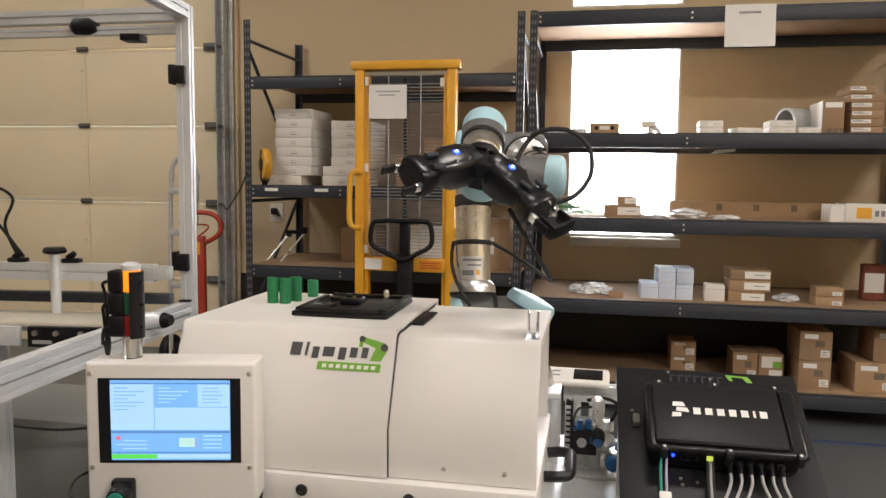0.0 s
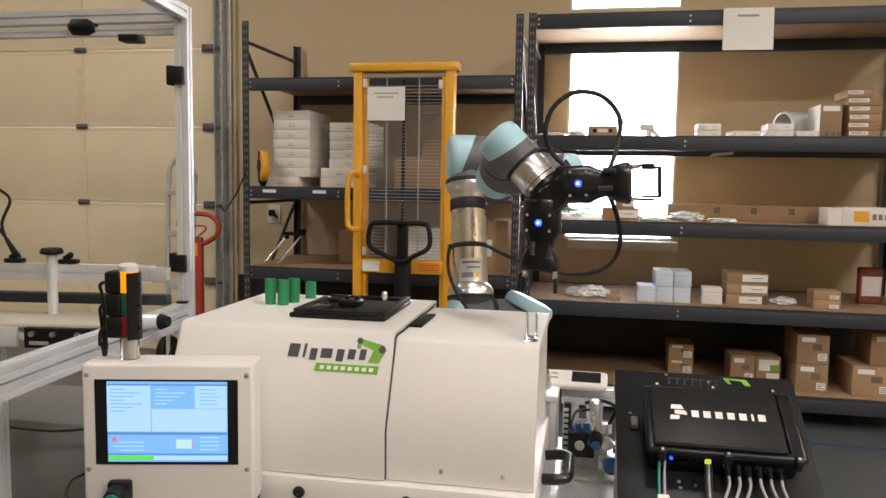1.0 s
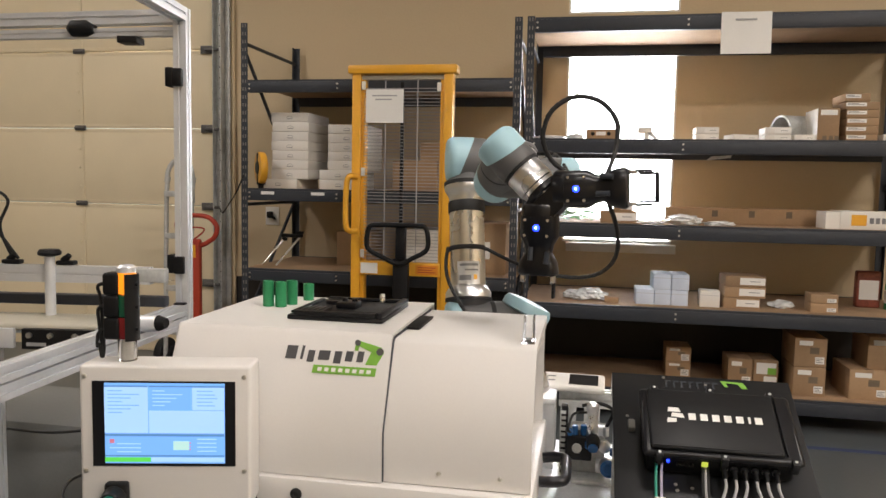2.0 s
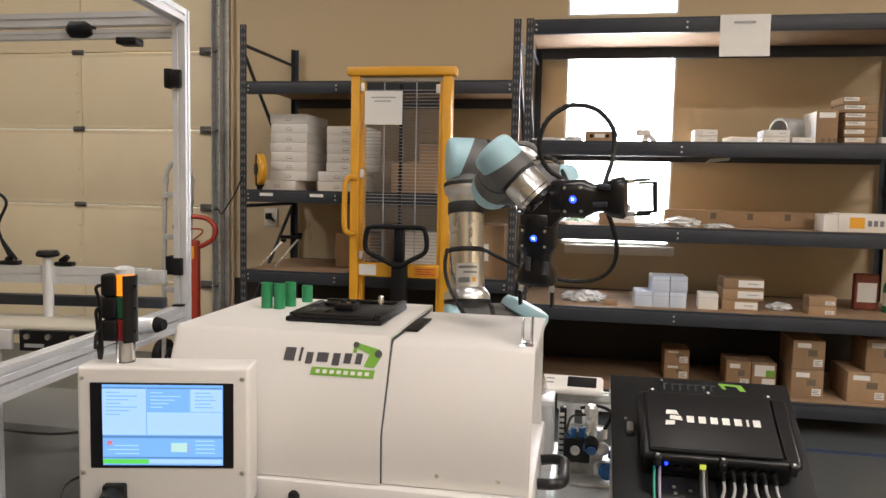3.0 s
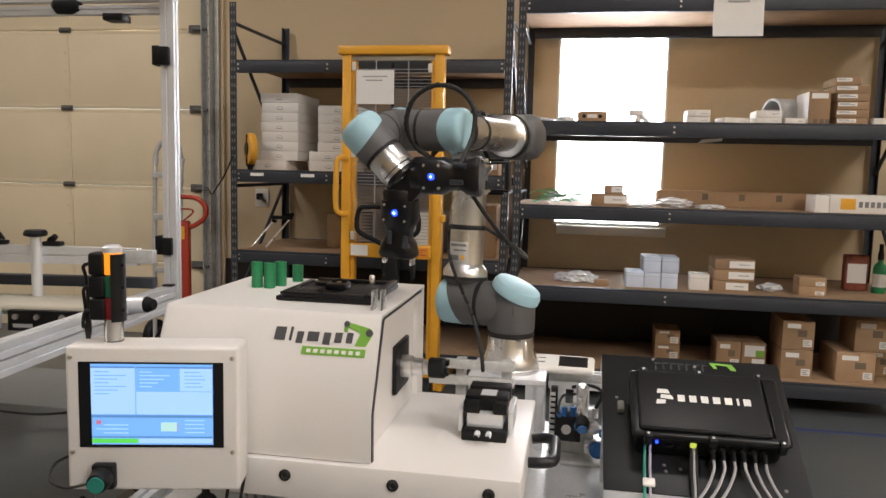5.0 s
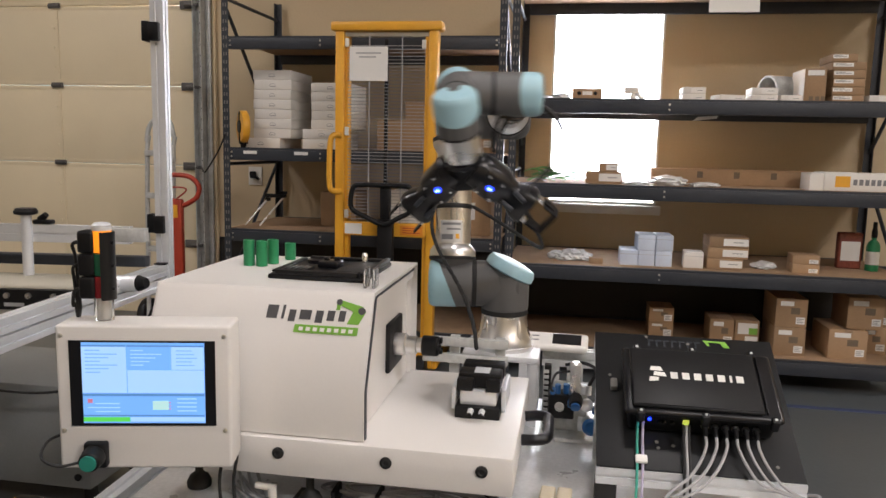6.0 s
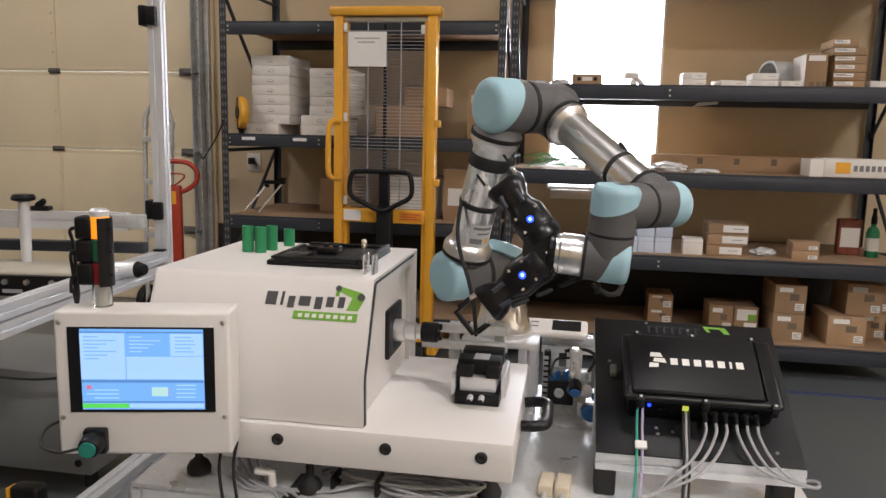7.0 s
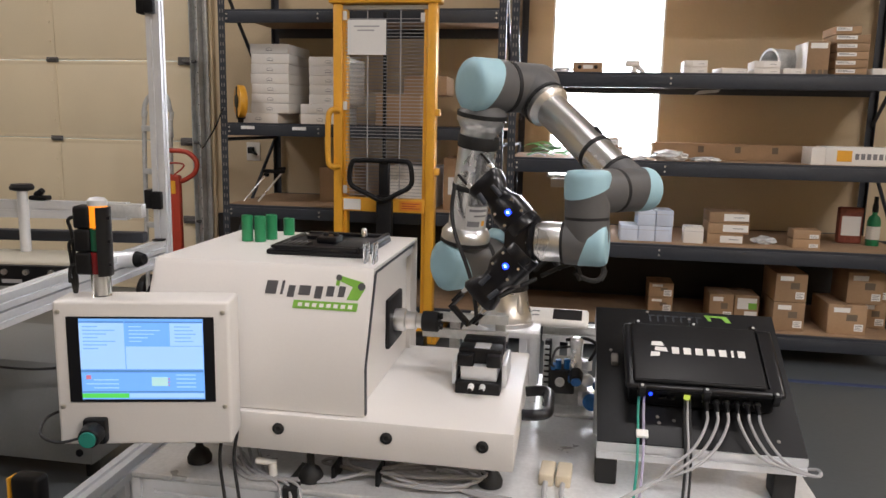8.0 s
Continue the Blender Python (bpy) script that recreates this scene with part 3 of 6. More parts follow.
def build_tabletop_items():
    for gx, gy, dz in TUBES:
        g = B()
        n = 26
        ring = [(math.cos(radians(25 + 310 * k / n)), math.sin(radians(25 + 310 * k / n))) for k in range(n + 1)]
        prism(g, [(0.0125 * c, 0.0125 * q) for c, q in ring] + [(0.0095 * c, 0.0095 * q) for c, q in ring[::-1]], "z", 0, dz)
        for v in g.verts:
            v.co = Matrix.Rotation(radians(48), 3, "Z") @ v.co
        solo("slotted_tube", g, M_GREEN, "green plastic slotted tube standing on the cover", "tube", pose(gx, gy, 1.1205), "green tubes")
    t = thing("tool_tray", "black plastic tray with clamps on the cover", "tray", pose(-0.492, 1.55, 1.1205) @ Matrix.Diagonal((1.04, 1.10, 1, 1)))
    f = box(B(), -0.10, 0.095, -0.10, 0.105, 0.0, 0.010, 0.003)
    part("plate", f, M_BLACK, t)
    f = box(B(), -0.085, 0.08, -0.10, -0.088, 0.010, 0.019, 0.002)
    box(f, -0.085, 0.08, 0.09, 0.102, 0.010, 0.017, 0.002)
    box(f, -0.10, -0.088, -0.08, 0.085, 0.010, 0.015, 0.002)
    box(f, 0.083, 0.094, -0.10, 0.10, 0.010, 0.020, 0.002)
    part("rim", f, M_BLACK, t)
    f = box(B(), -0.03, 0.012, -0.015, 0.03, 0.010, 0.024, 0.003)
    part("clamp_block", f, M_BLACKGLOSS, t)
    for kx in (-0.018, 0.003):
        part("knob", lathe(B(), [(0.006, 0), (0.006, 0.005), (0.004, 0.007)], pose(kx, 0.01, 0.024), 14), M_BLACK, t)
    f = box(B(), 0.02, 0.078, -0.06, 0.055, 0.010, 0.0145, 0.002)
    part("pad", f, M_RUBBER, t)
    for k in range(5):
        part("slat", box(B(), -0.084 + 0.011 * k, -0.078 + 0.011 * k, -0.085, -0.02, 0.0102, 0.0165, 0.001), M_BLACKGLOSS, t)
    part("ring", lathe(B(), [(0.022, 0.0102), (0.022, 0.018), (0.017, 0.019), (0.013, 0.016)], pose(-0.052, 0.05, 0), 24), M_BLACKGLOSS, t)
    part("spindle_pin", lathe(B(), [(0.006, 0.0102), (0.006, 0.03), (0.004, 0.033)], pose(0.045, 0.07, 0), 14), M_STEEL, t, "small steel pin")


build_tabletop_items()


# ---- the robot ----
ROBOT_AT = (-0.154, 1.900, 0.889)
LINKS = ((90, 0.0, 0.1625), (0, -0.425, 0.0), (0, -0.3922, 0.0), (90, 0.0, 0.1333), (-90, 0.0, 0.0997), (0, 0.0, 0.0996))


def link_poses(angles):
    """The pose of each link's far joint in the robot's space."""
    out, m = [], Matrix()
    for (twist, a, d), th in zip(LINKS, angles):
        m = m @ Matrix.Rotation(radians(th), 4, "Z") @ Matrix.Translation((a, 0, d)) @ Matrix.Rotation(radians(twist), 4, "X")
        out.append(m.copy())
    return out


def lid(r, h, reach, toward):
    """A domed cap whose skirt reaches further back on the side at the angle toward, for a slanted seam."""
    f = B()
    n, rings = 36, []
    for rad, z in ((r * 1.012, None), (r * 1.012, 0.0), (r * 1.01, h * 0.3), (r * 0.97, h * 0.65), (r * 0.87, h * 0.9), (r * 0.6, h), (0.004, h * 1.02)):
        ring = []
        for j in range(n):
            a = 2 * math.pi * j / n
            ring.append(f.verts.new((rad * math.cos(a), rad * math.sin(a), -0.001 - reach * (1 + math.cos(a - toward)) / 2 if z is None else z)))
        rings.append(ring)
    for p, q in zip(rings, rings[1:]):
        for j in range(n):
            f.faces.new((p[j], p[(j + 1) % n], q[(j + 1) % n], q[j]))
    f.faces.new(rings[-1])
    return f


def placed(f, m):
    bmesh.ops.transform(f, matrix=m, verts=f.verts[:])
    return f


def build_robot():
    rob = thing("robot", "grey and steel six-axis collaborative robot arm with pale blue lids", "robot arm", pose(*ROBOT_AT))
    base = part("base", lathe(B(), [(0.075, 0), (0.075, 0.010), (0.073, 0.012), (0.072, 0.028), (0.064, 0.042), (0.058, 0.075), (0.0575, 0.088)], pose(0, 0, 0), 40), M_STEEL, rob, "brushed steel flanged base")
    for k in range(4):
        g = lathe(B(), [(0.015, 0), (0.014, 0.02), (0.009, 0.055), (0.003, 0.07)], pose(0.056 * math.cos(radians(45 + 90 * k)), 0.056 * math.sin(radians(45 + 90 * k)), 0.012), 14)
        part("bolt_boss", g, M_STEEL, base)
    part("joint_ring", lathe(B(), [(0.0595, 0), (0.0595, 0.012)], pose(0, 0, 0.088), 36), M_RUBBER, base)
    # shoulder: origin on the second axis; its z runs out along that axis, its y runs up
    f = lathe(B(), [(0.058, -0.062), (0.060, -0.055), (0.060, 0.012), (0.056, 0.026), (0.04, 0.030)], pose(0, 0, 0, -90, 0, 0), 36)
    lathe(f, [(0.055, -0.03), (0.058, 0.0), (0.058, 0.074)], pose(0, 0, 0), 36)
    sh = part("shoulder", f, M_ROBGREY, rob)
    f = lathe(B(), [(0.058, -0.014), (0.064, -0.010), (0.064, 0.004), (0.058, 0.016), (0.035, 0.021), (0.004, 0.022)], pose(0, 0.040, -0.012, 0, 0, 0) @ Matrix.Rotation(radians(-90 - 26), 4, "X"), 36)
    part("lid", f, M_ROBBLUE, sh, "pale blue lid")
    part("joint_ring", lathe(B(), [(0.0595, 0.074), (0.0595, 0.084)], pose(0, 0, 0), 36), M_RUBBER, sh)
    # upper arm: elbow at the origin, shoulder end at x = 0.425, middle plane at z = 0.138
    along = Matrix.Rotation(radians(90), 4, "Y")
    f = lathe(B(), [(0.059, 0.085), (0.060, 0.09), (0.060, 0.175), (0.054, 0.182)], pose(0.425, 0, 0), 36)
    lathe(f, [(0.044, 0.0), (0.044, 0.044), (0.057, 0.058)], Matrix.Translation((0.425, 0, 0.135)) @ Matrix.Rotation(radians(-90), 4, "Y"), 36)
    ua = part("upper_arm", f, M_ROBGREY, rob)
    part("lid", placed(lid(0.0605, 0.02, 0.05, 0.0), pose(0.425, 0, 0.174)), M_ROBBLUE, ua, "pale blue lid")
    part("joint_ring", lathe(B(), [(0.0595, 0.058), (0.0595, 0.066)], Matrix.Translation((0.425, 0, 0.135)) @ Matrix.Rotation(radians(-90), 4, "Y"), 36), M_RUBBER, ua)
    t = lathe(B(), [(0.058, 0.066), (0.058, 0.080), (0.050, 0.092), (0.0445, 0.097), (0.0445, 0.325), (0.050, 0.336), (0.056, 0.345), (0.056, 0.355)], Matrix.Translation((0.425, 0, 0.135)) @ Matrix.Rotation(radians(-90), 4, "Y"), 36)
    tube = part("tube", t, M_STEEL, ua, "polished steel tube with a maker's plate")
    part("band", lathe(B(), [(0.0465, 0.285), (0.0475, 0.288), (0.0475, 0.312), (0.0465, 0.314)], Matrix.Translation((0.425, 0, 0.135)) @ Matrix.Rotation(radians(-90), 4, "Y"), 32), M_RUBBER, ua, "black band")
    part("cable_strap", lathe(B(), [(0.0458, 0.186), (0.0468, 0.188), (0.0468, 0.196), (0.0458, 0.198)], Matrix.Translation((0.425, 0, 0.135)) @ Matrix.Rotation(radians(-90), 4, "Y"), 32), M_RUBBER, ua, "black cable strap")
    part("joint_ring", lathe(B(), [(0.0575, 0.355), (0.0575, 0.365)], Matrix.Translation((0.425, 0, 0.135)) @ Matrix.Rotation(radians(-90), 4, "Y"), 36), M_RUBBER, ua)
    def plate(a0, a1, x0, x1, rad, name, material, parent, label=""):
        g = B()
        n = 10
        rows_ = []
        for rr in (rad, rad + 0.0005):
            rows_.append([[g.verts.new((xx, rr * math.cos(radians(a0 + (a1 - a0) * k / n)), 0.135 + rr * math.sin(radians(a0 + (a1 - a0) * k / n)))) for k in range(n + 1)] for xx in (x0, x1)])
        for lay in rows_:
            for k in range(n):
                g.faces.new((lay[0][k], lay[0][k + 1], lay[1][k + 1], lay[1][k]))
        return part(name, g, material, parent, label)
    for side in (-30,):
        pl = plate(side, side + 75, 0.27, 0.325, 0.0447, "name_plate", M_FOIL, tube, "pale maker's plate")
        plate(side + 6, side + 66, 0.276, 0.282, 0.0453, "print_line", M_PRINT, tube)
        plate(side + 6, side + 50, 0.290, 0.294, 0.0453, "print_line", M_PRINT, tube)
        plate(side + 30, side + 68, 0.305, 0.318, 0.0453, "print_line", M_PRINT, tube)
        plate(side + 10, side + 22, 0.304, 0.316, 0.0453, "warning_mark", M_YELLOW, tube, "yellow warning mark")
    f = lathe(B(), [(0.057, 0.084), (0.060, 0.09), (0.060, 0.165), (0.054, 0.172)], pose(0, 0, 0), 36)
    lathe(f, [(0.044, 0.0), (0.044, 0.044), (0.0565, 0.06)], Matrix.Translation((0, 0, 0.133)) @ along, 36)
    part("elbow_housing", f, M_ROBGREY, ua)
    part("lid", placed(lid(0.0605, 0.021, 0.05, math.pi), pose(0, 0, 0.164)), M_ROBBLUE, ua, "pale blue lid")
    part("joint_ring", lathe(B(), [(0.0585, 0.074), (0.0585, 0.084)], pose(0, 0, 0), 36), M_RUBBER, ua)
    # forearm: wrist end at the origin, elbow end at x = 0.3922
    back = Matrix.Translation((0.3922, 0, 0.007)) @ Matrix.Rotation(radians(-90), 4, "Y")
    f = lathe(B(), [(0.035, -0.06), (0.05, -0.05), (0.057, -0.03), (0.057, 0.067)], pose(0.3922, 0, 0.007), 36)
    lathe(f, [(0.053, 0.0), (0.056, 0.02), (0.052, 0.062)], back, 36)
    fa = part("forearm", f, M_ROBGREY, rob)
    part("joint_ring", lathe(B(), [(0.054, 0.062), (0.054, 0.070)], back, 32), M_RUBBER, fa)
    part("tube", lathe(B(), [(0.051, 0.070), (0.051, 0.082), (0.044, 0.090), (0.0385, 0.094), (0.0385, 0.335), (0.042, 0.338)], back, 36), M_STEEL, fa, "polished steel tube")
    part("cable_strap", lathe(B(), [(0.0392, 0.257), (0.0402, 0.259), (0.0402, 0.266), (0.0392, 0.268)], back, 32), M_RUBBER, fa, "black cable strap")
    part("joint_ring", lathe(B(), [(0.0425, 0.332), (0.0425, 0.340)], back, 32), M_RUBBER, fa)
    f = lathe(B(), [(0.041, 0.340), (0.043, 0.36), (0.040, 0.40)], back, 32)
    lathe(f, [(0.038, -0.038), (0.044, -0.030), (0.044, 0.050)], pose(0, 0, 0.007), 36)
    part("wrist_housing", f, M_ROBGREY, fa)
    part("lid", placed(lid(0.0443, 0.018, 0.03, math.pi), pose(0, 0, -0.022, 180, 0, 0)), M_ROBBLUE, fa, "pale blue lid")
    part("joint_ring", lathe(B(), [(0.0435, 0.050), (0.0435, 0.057)], pose(0, 0, 0.007), 32), M_RUBBER, fa)
    # wrists
    f = lathe(B(), [(0.042, -0.072), (0.0435, -0.066), (0.0435, 0.0)], pose(0, 0, 0, -90, 0, 0), 32)
    lathe(f, [(0.038, -0.034), (0.0435, -0.028), (0.0435, 0.048)], pose(0, 0, 0), 36)
    w1 = part("wrist_joint", f, M_ROBGREY, rob)
    part("lid", placed(lid(0.0443, 0.02, 0.036, -math.pi / 2), pose(0, 0, -0.022, 180, 0, 0)), M_ROBBLUE, w1, "pale blue lid")
    part("joint_ring", lathe(B(), [(0.0428, 0.048), (0.0428, 0.054)], pose(0, 0, 0), 32), M_RUBBER, w1)
    f = lathe(B(), [(0.0425, 0.0), (0.0435, 0.01), (0.0435, 0.046)], pose(0, 0, 0, -90, 0, 0), 32)
    lathe(f, [(0.038, -0.034), (0.0435, -0.028), (0.0435, 0.040)], pose(0, 0, 0), 36)
    w2 = part("wrist_joint", f, M_ROBGREY, rob)
    part("lid", placed(lid(0.0443, 0.02, 0.036, math.pi / 2), pose(0, 0, -0.022, 180, 0, 0)), M_ROBBLUE, w2, "pale blue lid")
    part("joint_ring", lathe(B(), [(0.0415, 0.040), (0.0415, 0.046)], pose(0, 0, 0), 32), M_RUBBER, w2)
    w3 = part("tool_flange", lathe(B(), [(0.038, -0.0536), (0.039, -0.05), (0.039, -0.012), (0.0365, -0.010), (0.0365, -0.003), (0.032, 0.0)], pose(0, 0, 0), 36), M_STEEL, rob, "bright steel tool flange")
    # tool: a bracket and two grippers in the x-z plane
    f = lathe(B(), [(0.040, 0.0), (0.040, 0.008), (0.036, 0.012)], pose(0, 0, 0), 32)
    prism(f, [(-0.045, 0.004), (0.045, 0.004), (0.055, 0.022), (0.012, 0.058), (-0.012, 0.058), (-0.055, 0.022)], "y", -0.028, 0.028)
    tool = part("gripper_mount", f, M_BLACKGLOSS, rob, "black angled double gripper mount")
    for k in range(6):
        a = radians(60 * k + 20)
        part("screw", cyl(B(), (0.033 * math.cos(a), 0.033 * math.sin(a), 0.008), (0.033 * math.cos(a), 0.033 * math.sin(a), 0.0135), 0.0035, seg=10), M_STEEL, tool)
    grip = []
    for k, tilt in enumerate((46.5, -46.5)):
        m = pose(0, 0, 0.001, 0, tilt, 0)
        f = lathe(B(), [(0.036, 0.028), (0.0375, 0.032), (0.0375, 0.045), (0.037, 0.05)], m, 28)
        ring = []
        for h, wx, wy in ((0.05, 0.036, 0.036), (0.090, 0.037, 0.034), (0.106, 0.028, 0.027), (0.122, 0.025, 0.025), (0.140, 0.036, 0.029), (0.160, 0.040, 0.030), (0.166, 0.036, 0.027)):
            ring.append([f.verts.new(m @ Vector((wx * math.copysign(abs(math.cos(2 * math.pi * j / 24)) ** 0.6, math.cos(2 * math.pi * j / 24)), wy * math.copysign(abs(math.sin(2 * math.pi * j / 24)) ** 0.6, math.sin(2 * math.pi * j / 24)), h))) for j in range(24)])
        for a_, b_ in zip(ring, ring[1:]):
            for j in range(24):
                f.faces.new((a_[j], a_[(j + 1) % 24], b_[(j + 1) % 24], b_[j]))
        f.faces.new(ring[0][::-1])
        f.faces.new(ring[-1])
        body = part("gripper", f, M_BLACKGLOSS, rob, "black two-finger gripper with a blue light")
        grip.append(body)
        # wide glowing ring stands in for the blue halo around the LED core
        led = lathe(B(), [(0.0068, 0), (0.0066, 0.0020), (0.003, 0.0035)], m @ pose(0, 0.0335, 0.073, -90, 0, 0), 14)
        lamp_ = part("status_light_halo", led, M_LED, body, "glowing blue light")
        part("light_core", lathe(B(), [(0.0020, 0), (0.0020, 0.001), (0.0010, 0.0014)], m @ pose(0, 0.0372, 0.073, -90, 0, 0), 12), M_LEDCORE, lamp_)
        for sx_ in (-0.022, 0.022):
            for sz_ in (0.058, 0.088):
                part("screw", cyl(B(), m @ Vector((sx_, 0.031, sz_)), m @ Vector((sx_, 0.0365, sz_)), 0.003, seg=8), M_STEEL, body)
        for sx_ in (-1, 1):
            g = box(B(), sx_ * 0.030 - 0.004, sx_ * 0.030 + 0.004, -0.008, 0.008, 0.166, 0.182, 0.0015)
            for v in g.verts:
                v.co = m @ v.co
            fin = part("finger", g, M_STEEL, body, "steel gripper finger")
            g = box(B(), sx_ * 0.032 - 0.0025, sx_ * 0.032 + 0.0025, -0.008, 0.008, 0.180, 0.210, 0.001)
            for v in g.verts:
                v.co = m @ v.co
            part("fingertip", g, M_BLACK, fin, "black fingertip")
        if k == 0:
            g = B()
            box(g, -0.0285, -0.0245, -0.014, 0.014, 0.186, 0.222, 0.001)
            box(g, 0.0245, 0.0285, -0.014, 0.014, 0.186, 0.222, 0.001)
            box(g, -0.0245, 0.0245, -0.014, 0.014, 0.215, 0.222, 0.001)
            for v in g.verts:
                v.co = m @ v.co
            part("held_bracket", g, M_BLACK, body, "black u-shaped workpiece held in the fingers")
        hf = cyl(B(), m @ Vector((0.024, 0.030, 0.118)), m @ Vector((0.021, 0.032, 0.142)), 0.0055, seg=14)
        part("coupling", hf, M_RACK, body, "dark cable coupling")
        hf = cyl(B(), m @ Vector((-0.01, 0.030, 0.11)), m @ Vector((-0.01, 0.032, 0.136)), 0.005, seg=14)
        part("coupling", hf, M_RACK, body, "dark cable coupling")
    return rob, (sh, ua, fa, w1, w2, w3), (tool, *grip)


robot, robot_links, robot_tool = build_robot()


# ---- cartons on the racks ----
def fill_racks():
    hi, eye, mid, low, lf = SHELF["high"], SHELF["eye"], SHELF["mid"], SHELF["low"], SHELF["left"]
    c = carton(-0.021, 0.155, 4.75, 0.12, hi, 0.070, label="small brown carton with two dark holes on a shelf", tape=False, tag="")
    for dx in (-0.048, 0.048):
        part("hand_hole", lathe(B(), [(0.012, 0), (0.012, 0.0012)], pose(dx, -0.06, 0.040, 90, 0, 0), 14), M_BLACK, c, "dark round hole")
    part("paper_label", box(B(), -0.028, 0.03, -0.0612, -0.06, 0.03, 0.052), M_LABEL, c)
    for k in range(2):
        carton(0.620, 0.750, 4.72, 0.16, hi + 0.041 * k, 0.040, M_CARDWHITE, "flat white carton stacked on a high shelf", False, "band")
    carton(0.812, 0.965, 4.74, 0.13, hi, 0.040, M_CARDWHITE, "flat pale carton lying askew on a high shelf", False, "band", 16)
    for k in range(2):
        carton(1.006, 1.150, 4.72, 0.17, hi + 0.041 * k, 0.040, M_CARDWHITE, "flat white carton stacked on a high shelf", False, "band")
    carton(1.166, 1.281, 4.72, 0.15, hi, 0.040, M_CARDWHITE, "flat pale carton lying on a high shelf", False, "band")
    c = carton(1.297, 1.415, 4.75, 0.26, hi, 0.195, label="upright brown carton with a painted daylit side on a high shelf", tape=False, tag="")
    # window light on the left face, put in as a thin white sheet
    part("white_side", box(B(), -0.0602, -0.059, -0.129, 0.129, 0.002, 0.193), M_CARDWHITE, c, "white sheet painting window light on the carton's left side")
    part("paper_label", box(B(), -0.045, 0.045, -0.1312, -0.13, 0.155, 0.185), M_LABEL, c)
    for dx in (-0.03, 0.005, 0.035):
        part("stamp", box(B(), dx, dx + 0.022, -0.131, -0.13, 0.012, 0.036), M_STAMP, c)
    for k in range(6):
        carton(1.452 - 0.004 * (k % 2) - (0.012 if k > 3 else 0), 1.622 - (0.05 if k == 5 else 0), 4.75, 0.24, hi + 0.0465 * k, 0.045, M_CARD, "flat brown carton in a tall stack", False, "wide")
    carton(1.640, 1.78, 4.72, 0.15, hi, 0.044, M_CARDWHITE, "flat pale carton lying on a high shelf", False, "band")
    # eye level
    carton(0.083, 0.304, 4.80, 0.14, eye, 0.072, label="flat reddish brown carton by the window", tape=False, tag="band")
    carton(0.164, 0.277, 4.81, 0.12, eye + 0.073, 0.052, label="small reddish brown carton on another carton", tape=False, tag="band")
    c = carton(0.501, 1.449, 5.00, 0.14, eye, 0.100, label="very long brown cardboard carton lying on a shelf", tape=False, tag="")
    for dx in (-0.20, 0.02, 0.24):
        part("stamp", box(B(), dx, dx + 0.035, -0.071, -0.07, 0.045, 0.085), M_STAMP, c)
    # mid level
    carton(0.125, 0.210, 4.72, 0.07, mid, 0.036, label="tiny brown carton on a shelf", tape=False, tag="")
    for x0, x1, k in ((0.313, 0.420, 0), (0.423, 0.519, 0), (0.523, 0.621, 0), (0.412, 0.516, 1), (0.521, 0.622, 1)):
        carton(x0, x1, 4.74, 0.20, mid - 0.003 + k * 0.097, 0.096, M_BLUEWHITE, "pale blue and white carton in a neat pile", False, "", 1.5 * k, "blue and white cartons", True)
    carton(0.694, 0.809, 4.74, 0.14, mid - 0.002, 0.098, M_CARDWHITE, "small white carton on a shelf", False, "", -4, lid_line=True)
    for k, (x0, x1) in enumerate(((0.829, 1.035), (0.829, 1.062), (0.829, 1.060))):
        carton(x0, x1, 4.74, 0.20, mid + 0.066 * k, 0.064, M_CARD, "flat brown carton with a wide white label", False, "band", 1.5 * (k - 1), "white labelled cartons")
    for k in range(2):
        carton(1.308, 1.459, 4.72, 0.13, mid + 0.055 * k, 0.054, label="small flat brown carton stacked on a shelf", tape=False, tag="label")
    # low level
    for k in range(2):
        carton(0.535, 0.690, 5.0, 0.20, low + 0.098 * k, 0.097, label="brown carton stacked on the lowest shelf")
    carton(0.893, 1.037, 4.86, 0.22, low + 0.0, 0.172, label="brown shipping carton on the lowest shelf")
    c = carton(1.042, 1.186, 4.86, 0.22, low, 0.172, label="brown shipping carton with a white and green label", tag="")
    part("paper_label", box(B(), -0.055, 0.06, -0.1112, -0.11, 0.085, 0.155), M_LABEL, c, "large white paper label")
    part("green_band", box(B(), 0.01, 0.06, -0.1120, -0.1112, 0.085, 0.125), M_LOGOGREEN, c, "green label band")
    part("paper_label", box(B(), -0.01, 0.065, -0.1112, -0.11, 0.012, 0.072), M_LABEL, c)
    for k in range(2):
        carton(1.236, 1.415, 4.72, 0.30, low + 0.176 * k, 0.174, label="brown shipping carton stacked on the lowest shelf")
    carton(1.545, 1.760, 4.72, 0.32, low, 0.178, label="wide brown shipping carton on the lowest shelf")
    for k in range(2):
        carton(1.775, 1.935, 4.90, 0.28, low + 0.166 * k, 0.164, label="brown shipping carton stacked on the lowest shelf")
    carton(1.650, 1.850, 4.76, 0.28, low + 0.179, 0.190, label="brown shipping carton on top of another carton")
    # left rack
    carton(-2.145, -1.881, 4.72, 0.40, lf, 0.064, M_CARDWHITE, "flat white product carton under a stack", False, "mark", 0, "white product cartons")
    for k in range(7):
        carton(-2.068 + 0.002 * (k % 3), -1.811 + 0.002 * (k % 2), 4.74, 0.40, lf + 0.065 + 0.0622 * k, 0.0616, M_CARDWHITE, "flat white product carton in a tall stack", False, "mark", 0.5 * (k % 3 - 1), "white product cartons")
